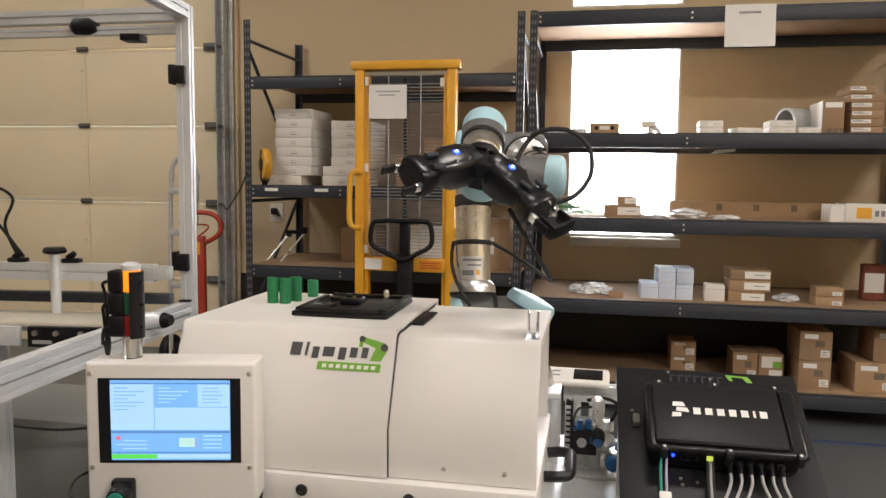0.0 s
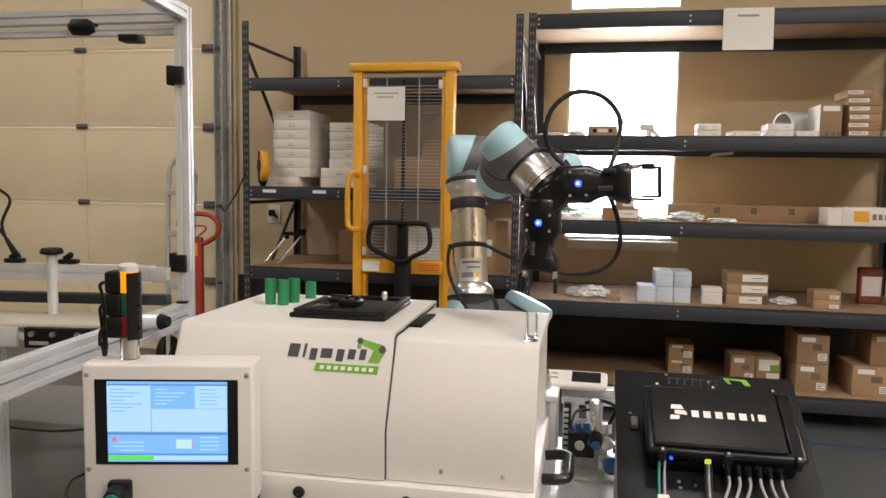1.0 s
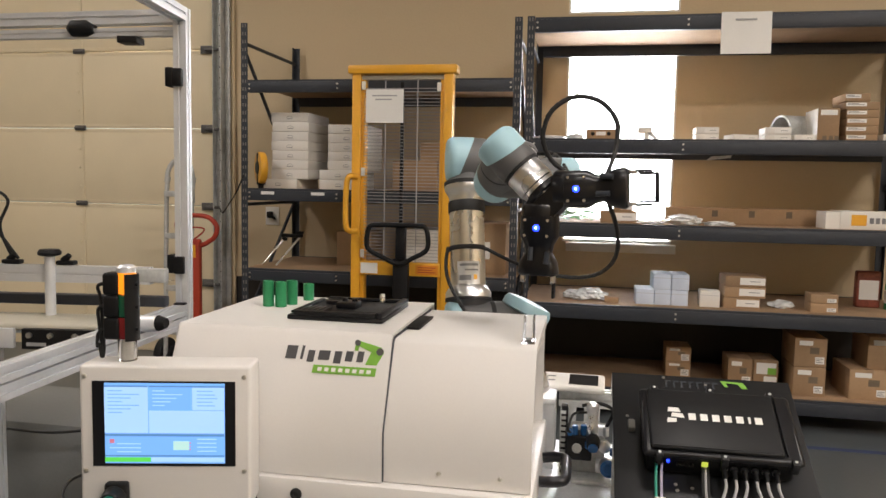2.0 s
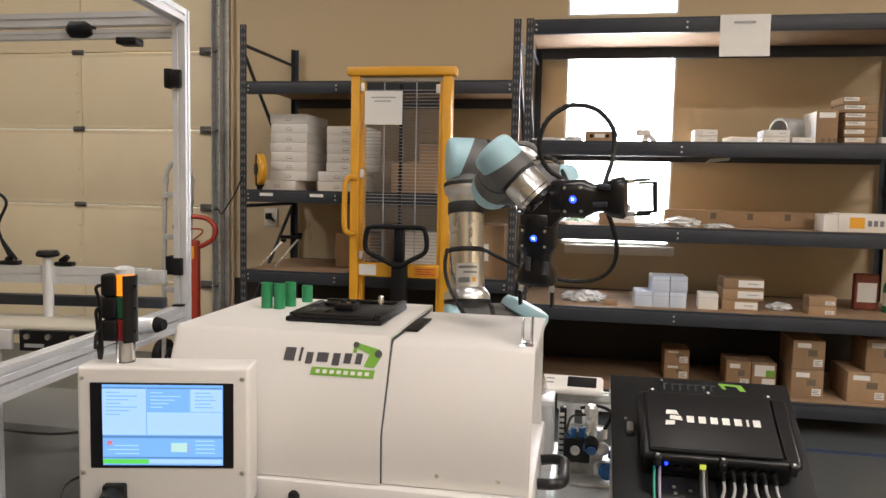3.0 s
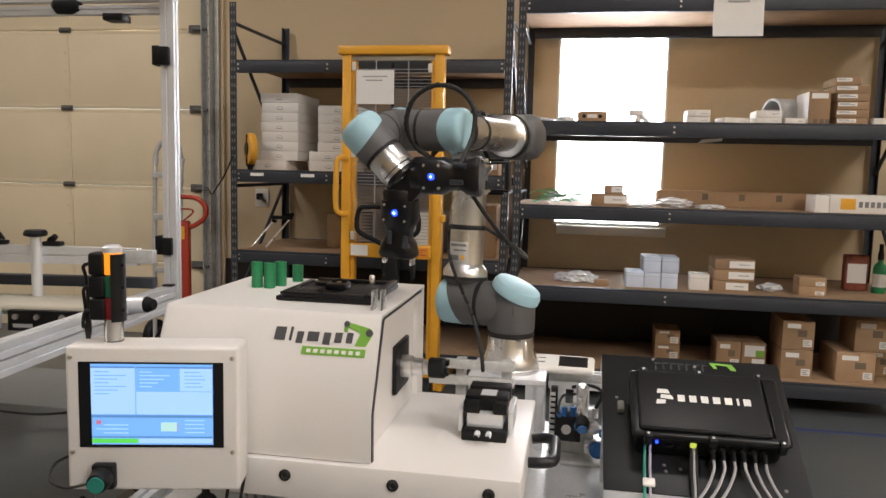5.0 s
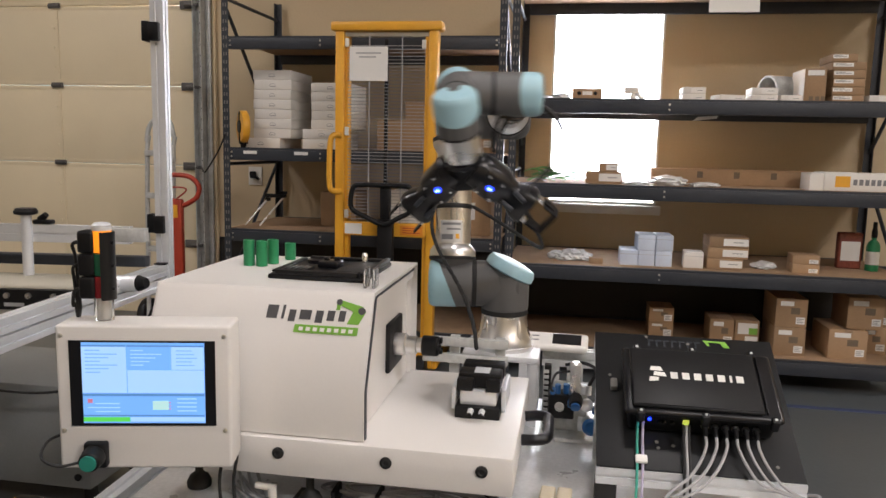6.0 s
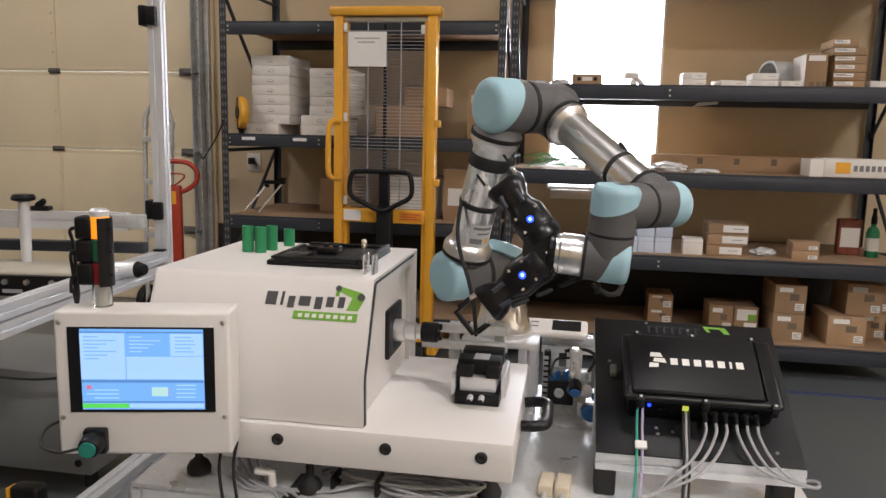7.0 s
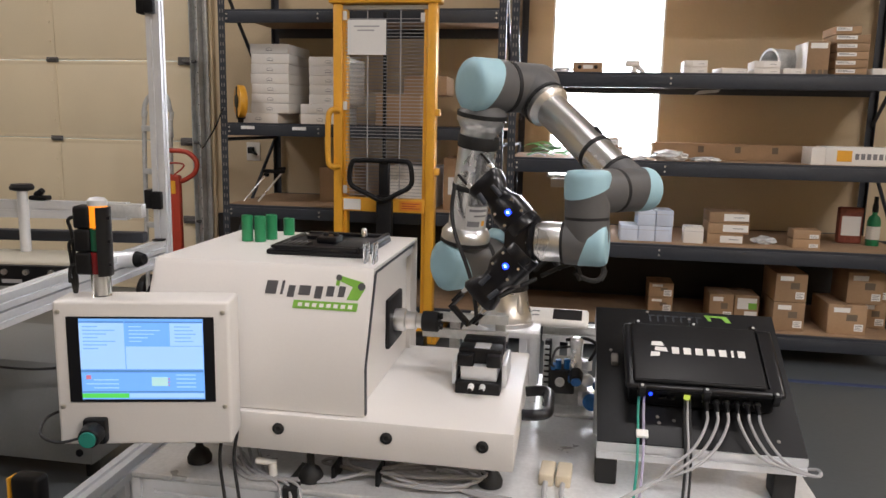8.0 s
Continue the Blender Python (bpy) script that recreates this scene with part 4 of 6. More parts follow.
    for k in range(2):
        carton(-1.727, -1.470, 4.72, 0.40, lf + 0.064 * k, 0.0632, M_CARDWHITE, "flat white product carton under a stack", False, "mark", 0, "white product cartons")
    for k in range(5):
        carton(-1.676 + 0.002 * (k % 2), -1.420, 4.74, 0.40, lf + 0.129 + k * 0.0588, 0.0582, M_CARDWHITE, "flat white product carton in a stack", False, "mark", 0.6 * (k % 3 - 1), "white product cartons")
    carton(-1.699, -1.45, 5.0, 0.30, SHELF["left_low"], 0.235, label="plain brown carton on the lower shelf", tag="")
    carton(-1.16, -0.86, 4.80, 0.35, SHELF["left_low"], 0.27, label="white carton with a printed label on the lower shelf", material=M_CARDWHITE)
    c = carton(-0.80, -0.50, 4.78, 0.35, SHELF["left_low"], 0.33, label="brown carton with a white label on the lower shelf", tag="")
    part("paper_label", box(B(), -0.12, 0.05, -0.1762, -0.175, 0.10, 0.21), M_LABEL, c, "large white paper label")
    carton(-1.28, -0.98, 4.9, 0.35, SHELF["left"], 0.20, label="brown carton behind the lift mast", tag="")
    carton(-1.10, -0.82, 4.95, 0.30, SHELF["left"] + 0.202, 0.12, label="brown carton on top of another carton", tag="")
    carton(-0.66, -0.50, 4.80, 0.30, SHELF["left"], 0.30, label="brown carton with a torn label beside the post")
    # white box with a yellow and black emblem
    c = carton(1.444, 1.93, 4.73, 0.20, eye + 0.0, 0.106, M_CARDWHITE, "long white carton with a yellow square emblem", False, "")
    part("end_flap", box(B(), -0.321, -0.245, -0.10, 0.09, 0, 0.1), M_CARDWHITE, c)
    part("emblem", box(B(), -0.183, -0.102, -0.1016, -0.1, 0.022, 0.085), M_YELLOW, c, "yellow square")
    for k in range(7):
        part("emblem_stroke", box(B(), -0.085 + k * 0.032, -0.064 + k * 0.032, -0.1016, -0.1, 0.035, 0.068), M_PRINT, c)


fill_racks()


def crumple(name, label, x, y, z, sx, sy, sz, material, seed, category="bag", group=""):
    f = B()
    bmesh.ops.create_icosphere(f, subdivisions=3, radius=1.0)
    for v in f.verts:
        n = noise.noise(v.co * 2.3 + Vector((seed, 0, 0))) * 0.45 + noise.noise(v.co * 5.5 + Vector((0, seed, 0))) * 0.25
        p = v.co * (1 + n)
        v.co = Vector((p.x * sx, p.y * sy, max(0.0, (p.z * 0.8 + 0.55)) * sz))
    return solo(name, f, material, label, category, pose(x, y, z), group)


def loose_things_on_racks():
    hi, eye, mid = SHELF["high"], SHELF["eye"], SHELF["mid"]
    g = "plastic bags"
    crumple("plastic_bag", "crumpled clear plastic bag on a high shelf", -0.24, 4.80, hi, 0.10, 0.06, 0.024, M_BAG, 1.0, group=g)
    crumple("plastic_bag", "crumpled clear plastic bag on a high shelf", -0.09, 4.82, hi, 0.055, 0.05, 0.032, M_BAG, 2.0, group=g)
    crumple("plastic_bag", "crumpled clear plastic bag lying by the window", 0.58, 4.78, eye, 0.10, 0.07, 0.045, M_BAG, 3.0, group=g)
    crumple("plastic_bag", "flat clear plastic bag lying by the window", 0.78, 4.76, eye, 0.09, 0.05, 0.02, M_BAG, 4.0, group=g)
    crumple("plastic_bag", "flat clear plastic bag lying by the window", 0.38, 4.74, eye, 0.08, 0.05, 0.018, M_BAG, 5.0, group=g)
    for k, (dx, dy, s) in enumerate(((0.0, 0.0, 1.0), (-0.09, 0.03, 0.8), (0.05, 0.06, 0.9), (-0.04, -0.05, 0.7), (0.08, -0.02, 0.6))):
        crumple("plastic_bag", "crumpled bag of small parts on a shelf", 0.02 + dx, 4.86 + dy, mid, 0.075 * s, 0.05 * s, 0.05 * s, M_BAG, 6.0 + k, group=g)
    crumple("plastic_bag", "small clear bag of parts on a shelf", 1.18, 4.86, mid, 0.07, 0.05, 0.035, M_BAG, 12.0, group=g)
    bk = thing("shelf_bracket", "pale steel tie plate under a high shelf", "bracket", pose(0.75, 4.66, hi - 0.106))
    part("plate", prism(B(), [(-0.075, -0.012), (0.06, 0.004), (0.068, 0.020), (-0.045, 0.012)], "y", -0.002, 0.001), M_GALV, bk)
    # scanner gadget
    t = thing("hand_scanner", "small white hand-held gadget standing on a high shelf", "gadget", pose(0.345, 4.82, hi))
    part("stand", lathe(B(), [(0.04, 0), (0.042, 0.006), (0.02, 0.016), (0.013, 0.05)], pose(0, 0, 0), 18), M_CARDWHITE, t)
    part("head", box(B(), -0.055, 0.03, -0.025, 0.025, 0.048, 0.085, 0.008, 3), M_CARDWHITE, t)
    part("grip", cyl(B(), (0.012, 0, 0.055), (0.06, 0, 0.012), 0.016, 0.013, 14), M_BAG, t)
    # grey pipe offcut
    f = B()
    n = 32
    ring = [(math.cos(2 * math.pi * k / n), math.sin(2 * math.pi * k / n)) for k in range(n)]
    ro, ri = 0.088, 0.074
    for lo_, hi_ in ((-0.11, 0.11),):
        vs = [[f.verts.new((lo_ if e == 0 else hi_, r * c, r * q)) for c, q in ring] for e in (0, 1) for r in (ro, ri)]
        for a_, b_ in ((vs[0], vs[2]), (vs[3], vs[1]), (vs[1], vs[0]), (vs[2], vs[3])):
            for k in range(n):
                f.faces.new((a_[k], a_[(k + 1) % n], b_[(k + 1) % n], b_[k]))
    solo("pipe", f, M_GALV, "short grey pipe offcut lying on a high shelf", "pipe", pose(1.245, 5.04, hi + 0.088, 0, 0, 28))
    # green film
    t = thing("plastic_film", "pile of green and clear plastic film strips", "film", pose(-0.12, 4.82, eye))
    rnd = random.Random(4)
    for k in range(22):
        f = B()
        w, ln, a0 = rnd.uniform(0.012, 0.03), rnd.uniform(0.09, 0.2), rnd.uniform(-0.5, 0.5)
        x0, y0, z0 = rnd.uniform(-0.13, 0.13), rnd.uniform(-0.06, 0.06), 0.004 + 0.0035 * k * (1 - 0.3 * rnd.random())
        prev_ = None
        for j in range(7):
            u = j / 6
            c = Vector((x0 + ln * (u - 0.5) * math.cos(a0), y0 + ln * (u - 0.5) * math.sin(a0), z0 + 0.02 * math.sin(math.pi * u) * (1 - (x0 + 0.13) * 1.8)))
            sd = Vector((-math.sin(a0), math.cos(a0), 0.3)) * w * (1.0 - 0.6 * abs(u - 0.4)) * 0.6
            row_ = [f.verts.new(c - sd), f.verts.new(c + sd), f.verts.new(c + sd + Vector((0, 0, 0.0015))), f.verts.new(c - sd + Vector((0, 0, 0.0015)))]
            if prev_:
                for q in range(4):
                    f.faces.new((prev_[q], prev_[(q + 1) % 4], row_[(q + 1) % 4], row_[q]))
            else:
                f.faces.new(row_)
            prev_ = row_
        f.faces.new(prev_[::-1])
        part("strip", f, M_LEAFGREEN if k % 4 else M_BAG, t)
    # red pack and green bottle
    t = thing("seed_pack", "red and white printed pack leaning on the shelf", "pack", pose(1.725, 5.05, mid))
    part("pouch", box(B(), -0.075, 0.065, -0.03, 0.03, 0, 0.225, 0.012, 3), M_PACK, t)
    part("front_label", box(B(), -0.06, 0.05, -0.0325, -0.03, 0.05, 0.17), M_LABEL, t, "white printed front")
    t = thing("spray_bottle", "green bottle with a black trigger cap", "bottle", pose(1.835, 4.98, mid))
    part("flask", lathe(B(), [(0.036, 0), (0.038, 0.004), (0.038, 0.15), (0.03, 0.175), (0.014, 0.19), (0.014, 0.205)], pose(0, 0, 0), 24), M_GREEN, t)
    part("cap", lathe(B(), [(0.017, 0.205), (0.017, 0.24), (0.012, 0.262), (0.012, 0.30)], pose(0, 0, 0), 18), M_BLACK, t, "black trigger cap")
    part("label", lathe(B(), [(0.0385, 0.04), (0.0385, 0.12)], pose(0, 0, 0), 24), M_LABEL, t, "pale bottle label")
    # sheets of paper
    t = thing("paper_sheet", "white paper sheet taped to the top beam", "paper", pose(0.845, 4.580, 2.167))
    f = B()
    prev_ = None
    for j in range(9):
        u = j / 8
        y = -0.004 - 0.016 * (1 - u) ** 2
        row_ = [f.verts.new((-0.135, y - 0.004, 0.235 * u)), f.verts.new((0.135, y, 0.235 * u)), f.verts.new((0.135, y + 0.0012, 0.235 * u)), f.verts.new((-0.135, y - 0.0028, 0.235 * u))]
        if prev_:
            for q in range(4):
                f.faces.new((prev_[q], prev_[(q + 1) % 4], row_[(q + 1) % 4], row_[q]))
        else:
            f.faces.new(row_)
        prev_ = row_
    f.faces.new(prev_[::-1])
    part("sheet", f, M_LABEL, t)
    part("print_line", box(B(), -0.06, 0.055, -0.012, -0.0085, 0.187, 0.197), M_CABLEGREY, t)
    # ticket strips on the beam
    for x in (-2.03, -1.69):
        solo("shelf_ticket", box(B(), x - 0.045, x + 0.045, 4.592, 4.594, 1.318, 1.338), M_LABEL, "small white ticket stuck on the shelf beam", "label", None, "shelf tickets")
    # hanging tape measure
    t = thing("tape_reel", "yellow and black long tape reel hung on the post", "tape reel", pose(-2.105, 4.66, 1.49, 0, 0, -52))
    part("case", lathe(B(), [(0.05, -0.024), (0.098, -0.022), (0.103, -0.015), (0.103, 0.015), (0.098, 0.022), (0.05, 0.024)], pose(0, 0, 0, 90, 0, 0), 32), M_YELLOW, t)
    part("hub", lathe(B(), [(0.04, -0.03), (0.045, -0.026), (0.045, 0.026), (0.04, 0.03)], pose(0, 0, 0, 90, 0, 0), 24), M_BLACK, t)
    f = box(B(), -0.012, 0.012, -0.028, 0.028, -0.11, 0.095, 0.004)
    cyl(f, (0, 0, -0.10), (-0.01, 0, -0.15), 0.022, 0.014, 14)
    part("grip", f, M_BLACK, t)
    hk = thing("power_cord", "black power cord hanging from the rack to the door track", "cord", pose(0, 0, 0))
    part("cord", hose(B(), [(-2.18, 4.56, 1.44), (-2.25, 4.60, 1.33), (-2.36, 4.72, 1.25), (-2.52, 4.95, 1.18), (-2.66, 5.2, 1.17), (-2.80, 5.44, 1.19)], 0.005), M_RUBBER, hk)
    # socket
    t = thing("wall_socket", "white wall socket with a black plug", "socket", pose(-2.41, WALL_Y, 1.14))
    part("plate", box(B(), -0.055, 0.055, -0.012, -0.0005, -0.075, 0.065, 0.004), M_FRAMEWHITE, t)
    f = box(B(), -0.03, 0.012, -0.055, -0.013, -0.02, 0.03, 0.008, 3)
    cyl(f, (0.0, -0.04, 0.0), (0.045, -0.05, -0.03), 0.014, 0.008, 12)
    part("plug", f, M_BLACK, t, "black plug")
    # folded clamp stand
    t = thing("clamp_stand", "black clamp with two slim steel legs on the shelf", "clamp", pose(-2.02, 4.85, SHELF["left_low"]))
    for dx in (0.0, 0.10):
        part("leg", cyl(B(), (-0.14 + dx, -0.05, 0.004), (0.0 + dx, 0.04, 0.20), 0.007, seg=10), M_STEEL, t)
    f = box(B(), -0.035, 0.115, 0.02, 0.055, 0.19, 0.215, 0.008)
    box(f, -0.03, 0.0, 0.02, 0.055, 0.165, 0.19, 0.006)
    box(f, 0.07, 0.12, 0.02, 0.055, 0.215, 0.235, 0.006)
    part("jaw", f, M_BLACK, t)


loose_things_on_racks()


# ---- lift truck, hand truck and pallet truck ----
def build_lift_truck():
    s = thing("lift_truck", "yellow hand-operated mast lift truck with a wire guard", "lift truck", pose(-1.0915, 4.40, 0))
    for sx in (-1, 1):
        f = box(B(), sx * 0.278 - 0.027, sx * 0.278 + 0.027, -0.03, 0.05, 0.06, 2.06, 0.006)
        part("mast_post", f, M_YELLOW, s)
        f = box(B(), sx * 0.239 - 0.011, sx * 0.239 + 0.011, -0.008, 0.05, 0.10, 2.02, 0.003)
        part("inner_channel", f, M_YELLOW, s)
        f = box(B(), sx * 0.25 - 0.08, sx * 0.25 + 0.08, 0.0, 0.95, 0.045, 0.10, 0.012)
        part("fork", f, M_YELLOW, s)
        w = cyl(B(), (sx * 0.25 - 0.03, -0.08, 0.075), (sx * 0.25 + 0.03, -0.08, 0.075), 0.075, seg=24, bevel=0.008)
        part("wheel", w, M_BLACK, s, "black wheel")
    part("top_beam", box(B(), -0.330, 0.330, -0.045, 0.06, 2.045, 2.098, 0.012), M_YELLOW, s)
    part("under_beam", box(B(), -0.25, 0.25, -0.012, 0.03, 2.015, 2.038, 0.003), M_BELT, s, "pale dusty strip under the top beam")
    lower = part("cross_bar", box(B(), -0.25, 0.25, -0.034, 0.03, 0.853, 0.934, 0.005), M_YELLOW, s)
    part("white_sticker", box(B(), -0.24, -0.135, -0.0365, -0.034, 0.862, 0.926), M_LABEL, lower, "worn white sticker")
    part("warning_plate", box(B(), 0.10, 0.235, -0.0365, -0.034, 0.866, 0.922), M_AMBERPLATE, lower, "orange warning plate")
    for k in range(3):
        part("print_line", box(B(), 0.115, 0.222 - 0.02 * (k % 2), -0.0375, -0.0365, 0.877 + 0.014 * k, 0.882 + 0.014 * k), M_RED, lower)
    part("base_beam", box(B(), -0.34, 0.34, -0.02, 0.10, 0.10, 0.19, 0.008), M_YELLOW, s)
    n = 52
    wire = mesh_of("guard_wire", box(B(), -0.232, 0.232, -0.0015, 0.0015, 0.0, 0.0034), M_CABLEGREY)
    for k in range(n):
        ob = new("guard_wire", wire)
        ob.parent = s
        ob.location = (0, -0.0175, 0.95 + k * (1.03 / n))
    for x in (-0.10, 0.095):
        part("guard_rod", cyl(B(), (x, -0.0225, 0.93), (x, -0.0225, 2.02), 0.0034, seg=8), M_CABLEGREY, s)
    for x, z in ((-0.236, 1.98), (0.222, 1.97), (-0.236, 1.47), (-0.236, 0.98)):
        part("guard_clip", box(B(), x - 0.012, x + 0.012, -0.026, -0.012, z - 0.025, z + 0.025, 0.004), M_FRAMEWHITE, s, "white plastic guard clip")
    part("grab_handle", hose(B(), [(-0.27, -0.03, 1.44), (-0.295, -0.07, 1.445), (-0.315, -0.08, 1.41), (-0.322, -0.08, 1.28), (-0.320, -0.08, 1.15), (-0.300, -0.07, 1.115), (-0.27, -0.03, 1.115)], 0.017, 12), M_YELLOW, s)
    for z in (1.10, 1.44):
        part("grab_bracket", box(B(), 0.303, 0.335, -0.05, 0.0, z - 0.02, z + 0.02, 0.005), M_YELLOW, s)
    f = box(B(), -0.028, 0.066, -0.09, -0.04, 0.16, 0.96, 0.008)
    box(f, -0.010, 0.048, -0.10, -0.05, 0.96, 1.15, 0.006)
    part("pump_column", f, M_BLACK, s, "black hydraulic column")
    part("tiller", hose(B(), [(0.01, -0.11, 1.16), (-0.11, -0.11, 1.16), (-0.165, -0.11, 1.145), (-0.182, -0.11, 1.06), (-0.165, -0.11, 1.01), (-0.085, -0.11, 0.97), (0.015, -0.10, 0.93), (0.10, -0.11, 0.97), (0.172, -0.11, 1.01), (0.190, -0.11, 1.06), (0.175, -0.11, 1.145), (0.125, -0.11, 1.16), (0.01, -0.11, 1.16)], 0.0145, 12), M_BLACK, s, "black loop tiller handle")
    part("chain", box(B(), -0.012, 0.008, -0.008, 0.008, 0.95, 2.0), M_BLACK, s)
    sheet = part("paper_sheet", box(B(), -0.2175, 0.0105, -0.0295, -0.028, 1.760, 1.956), M_LABEL, s, "white paper sheet on the guard")
    for k in range(2):
        part("print_line", box(B(), -0.18 + 0.02 * k, -0.03 - 0.03 * k, -0.0302, -0.0295, 1.915 - 0.022 * k, 1.923 - 0.022 * k), M_CABLEGREY, sheet)


build_lift_truck()


def build_hand_trucks():
    t = thing("hand_truck", "grey aluminium hand truck leaning by the door", "hand truck", pose(-2.93, 4.95, 0))
    for dx in (-0.05, 0.15):
        part("side_tube", hose(B(), [(dx, 0.0, 0.10), (dx, 0.02, 0.8), (dx, 0.04, 1.30), (dx + 0.01, 0.05, 1.42)], 0.016, 12), M_GALV, t)
    part("loop_handle", hose(B(), [(-0.05, 0.04, 1.38), (-0.04, 0.05, 1.47), (0.0, 0.055, 1.53), (0.06, 0.06, 1.55), (0.12, 0.055, 1.52), (0.15, 0.05, 1.42)], 0.017, 12), M_GALV, t)
    for z in (0.3, 0.62, 1.0, 1.3):
        part("cross_bar", box(B(), -0.05, 0.15, 0.0, 0.03, z - 0.02, z + 0.02, 0.004), M_GALV, t)
    part("toe_plate", box(B(), -0.10, 0.22, -0.22, 0.02, 0.02, 0.03, 0.003), M_GALV, t)
    for dx in (-0.10, 0.20):
        part("wheel", cyl(B(), (dx - 0.03, 0.08, 0.12), (dx + 0.03, 0.08, 0.12), 0.12, seg=28, bevel=0.012), M_BLACK, t, "black wheel")
    p = thing("pallet_truck", "red hand pallet truck standing upright by the door", "pallet truck", pose(-2.70, 4.88, 0))
    part("draw_bar", box(B(), -0.042, 0.042, -0.025, 0.025, 0.18, 0.99, 0.014, 3), M_RED, p)
    part("loop_handle", hose(B(), [(-0.045, 0, 0.97), (-0.11, 0, 1.02), (-0.14, 0, 1.09), (-0.09, 0, 1.145), (0.02, 0, 1.155), (0.11, 0, 1.14), (0.165, 0, 1.08), (0.15, 0, 1.01), (0.09, 0, 0.965), (0.045, 0, 0.945)], 0.017, 12), M_RED, p)
    part("release_lever", hose(B(), [(0.0, -0.02, 0.98), (-0.06, -0.02, 1.02), (-0.05, -0.02, 1.065), (0.06, -0.02, 1.07), (0.075, -0.02, 1.045), (0.0, -0.02, 0.985)], 0.006, 8), M_RED, p)
    part("plate", box(B(), -0.016, 0.016, -0.028, -0.025, 0.86, 0.95), M_YELLOW, p, "small yellow plate")
    part("pump_body", cyl(B(), (0, 0, 0.12), (0, 0, 0.36), 0.075, 0.06, 24, 0.01), M_RED, p)
    for dx in (-0.20, 0.20):
        part("fork", box(B(), dx - 0.075, dx + 0.075, 0.0, 0.55, 0.03, 0.085, 0.012), M_RED, p)
    for dx in (-0.05, 0.05):
        part("wheel", cyl(B(), (dx - 0.025, -0.05, 0.09), (dx + 0.025, -0.05, 0.09), 0.09, seg=24, bevel=0.01), M_BLACK, p, "black wheel")
    part("grip_sleeve", cyl(B(), (0.17, -0.01, 1.24), (0.17, -0.01, 1.36), 0.026, 0.022, 18, 0.004), M_GALV, t, "grey grip sleeve")


build_hand_trucks()


# ---- framed conveyor ----
def bar(p, q, w, h=None, up=(0, 0, 1)):
    """A slotted aluminium profile from p to q."""
    h = h or w
    p, q = Vector(p), Vector(q)
    d = (q - p).normalized()
    u = Vector(up)
    if abs(d.dot(u)) > 0.9:
        u = Vector((0, 1, 0))
    s_ = d.cross(u).normalized()
    u = s_.cross(d)
    g, dp = min(w, h) * 0.1, min(w, h) * 0.16
    def side(a, b):
        """Points of one side with its slot, from corner a to corner b."""
        m_ = (a + b) / 2
        t_ = (b - a).normalized()
        n_ = Vector((-t_.y, t_.x))
        return [a, m_ - t_ * g, m_ - t_ * g + n_ * dp, m_ + t_ * g + n_ * dp, m_ + t_ * g]
    c = [Vector((-w / 2, -h / 2)), Vector((w / 2, -h / 2)), Vector((w / 2, h / 2)), Vector((-w / 2, h / 2))]
    outline = [pt for k in range(4) for pt in side(c[k], c[(k + 1) % 4])]
    f = B()
    a_ = [f.verts.new(p + s_ * o.x + u * o.y) for o in outline]
    b_ = [f.verts.new(q + s_ * o.x + u * o.y) for o in outline]
    f.faces.new(a_)
    f.faces.new(b_[::-1])
    for k in range(len(a_)):
        j = (k + 1) % len(a_)
        f.faces.new((a_[k], b_[k], b_[j], a_[j]))
    return f


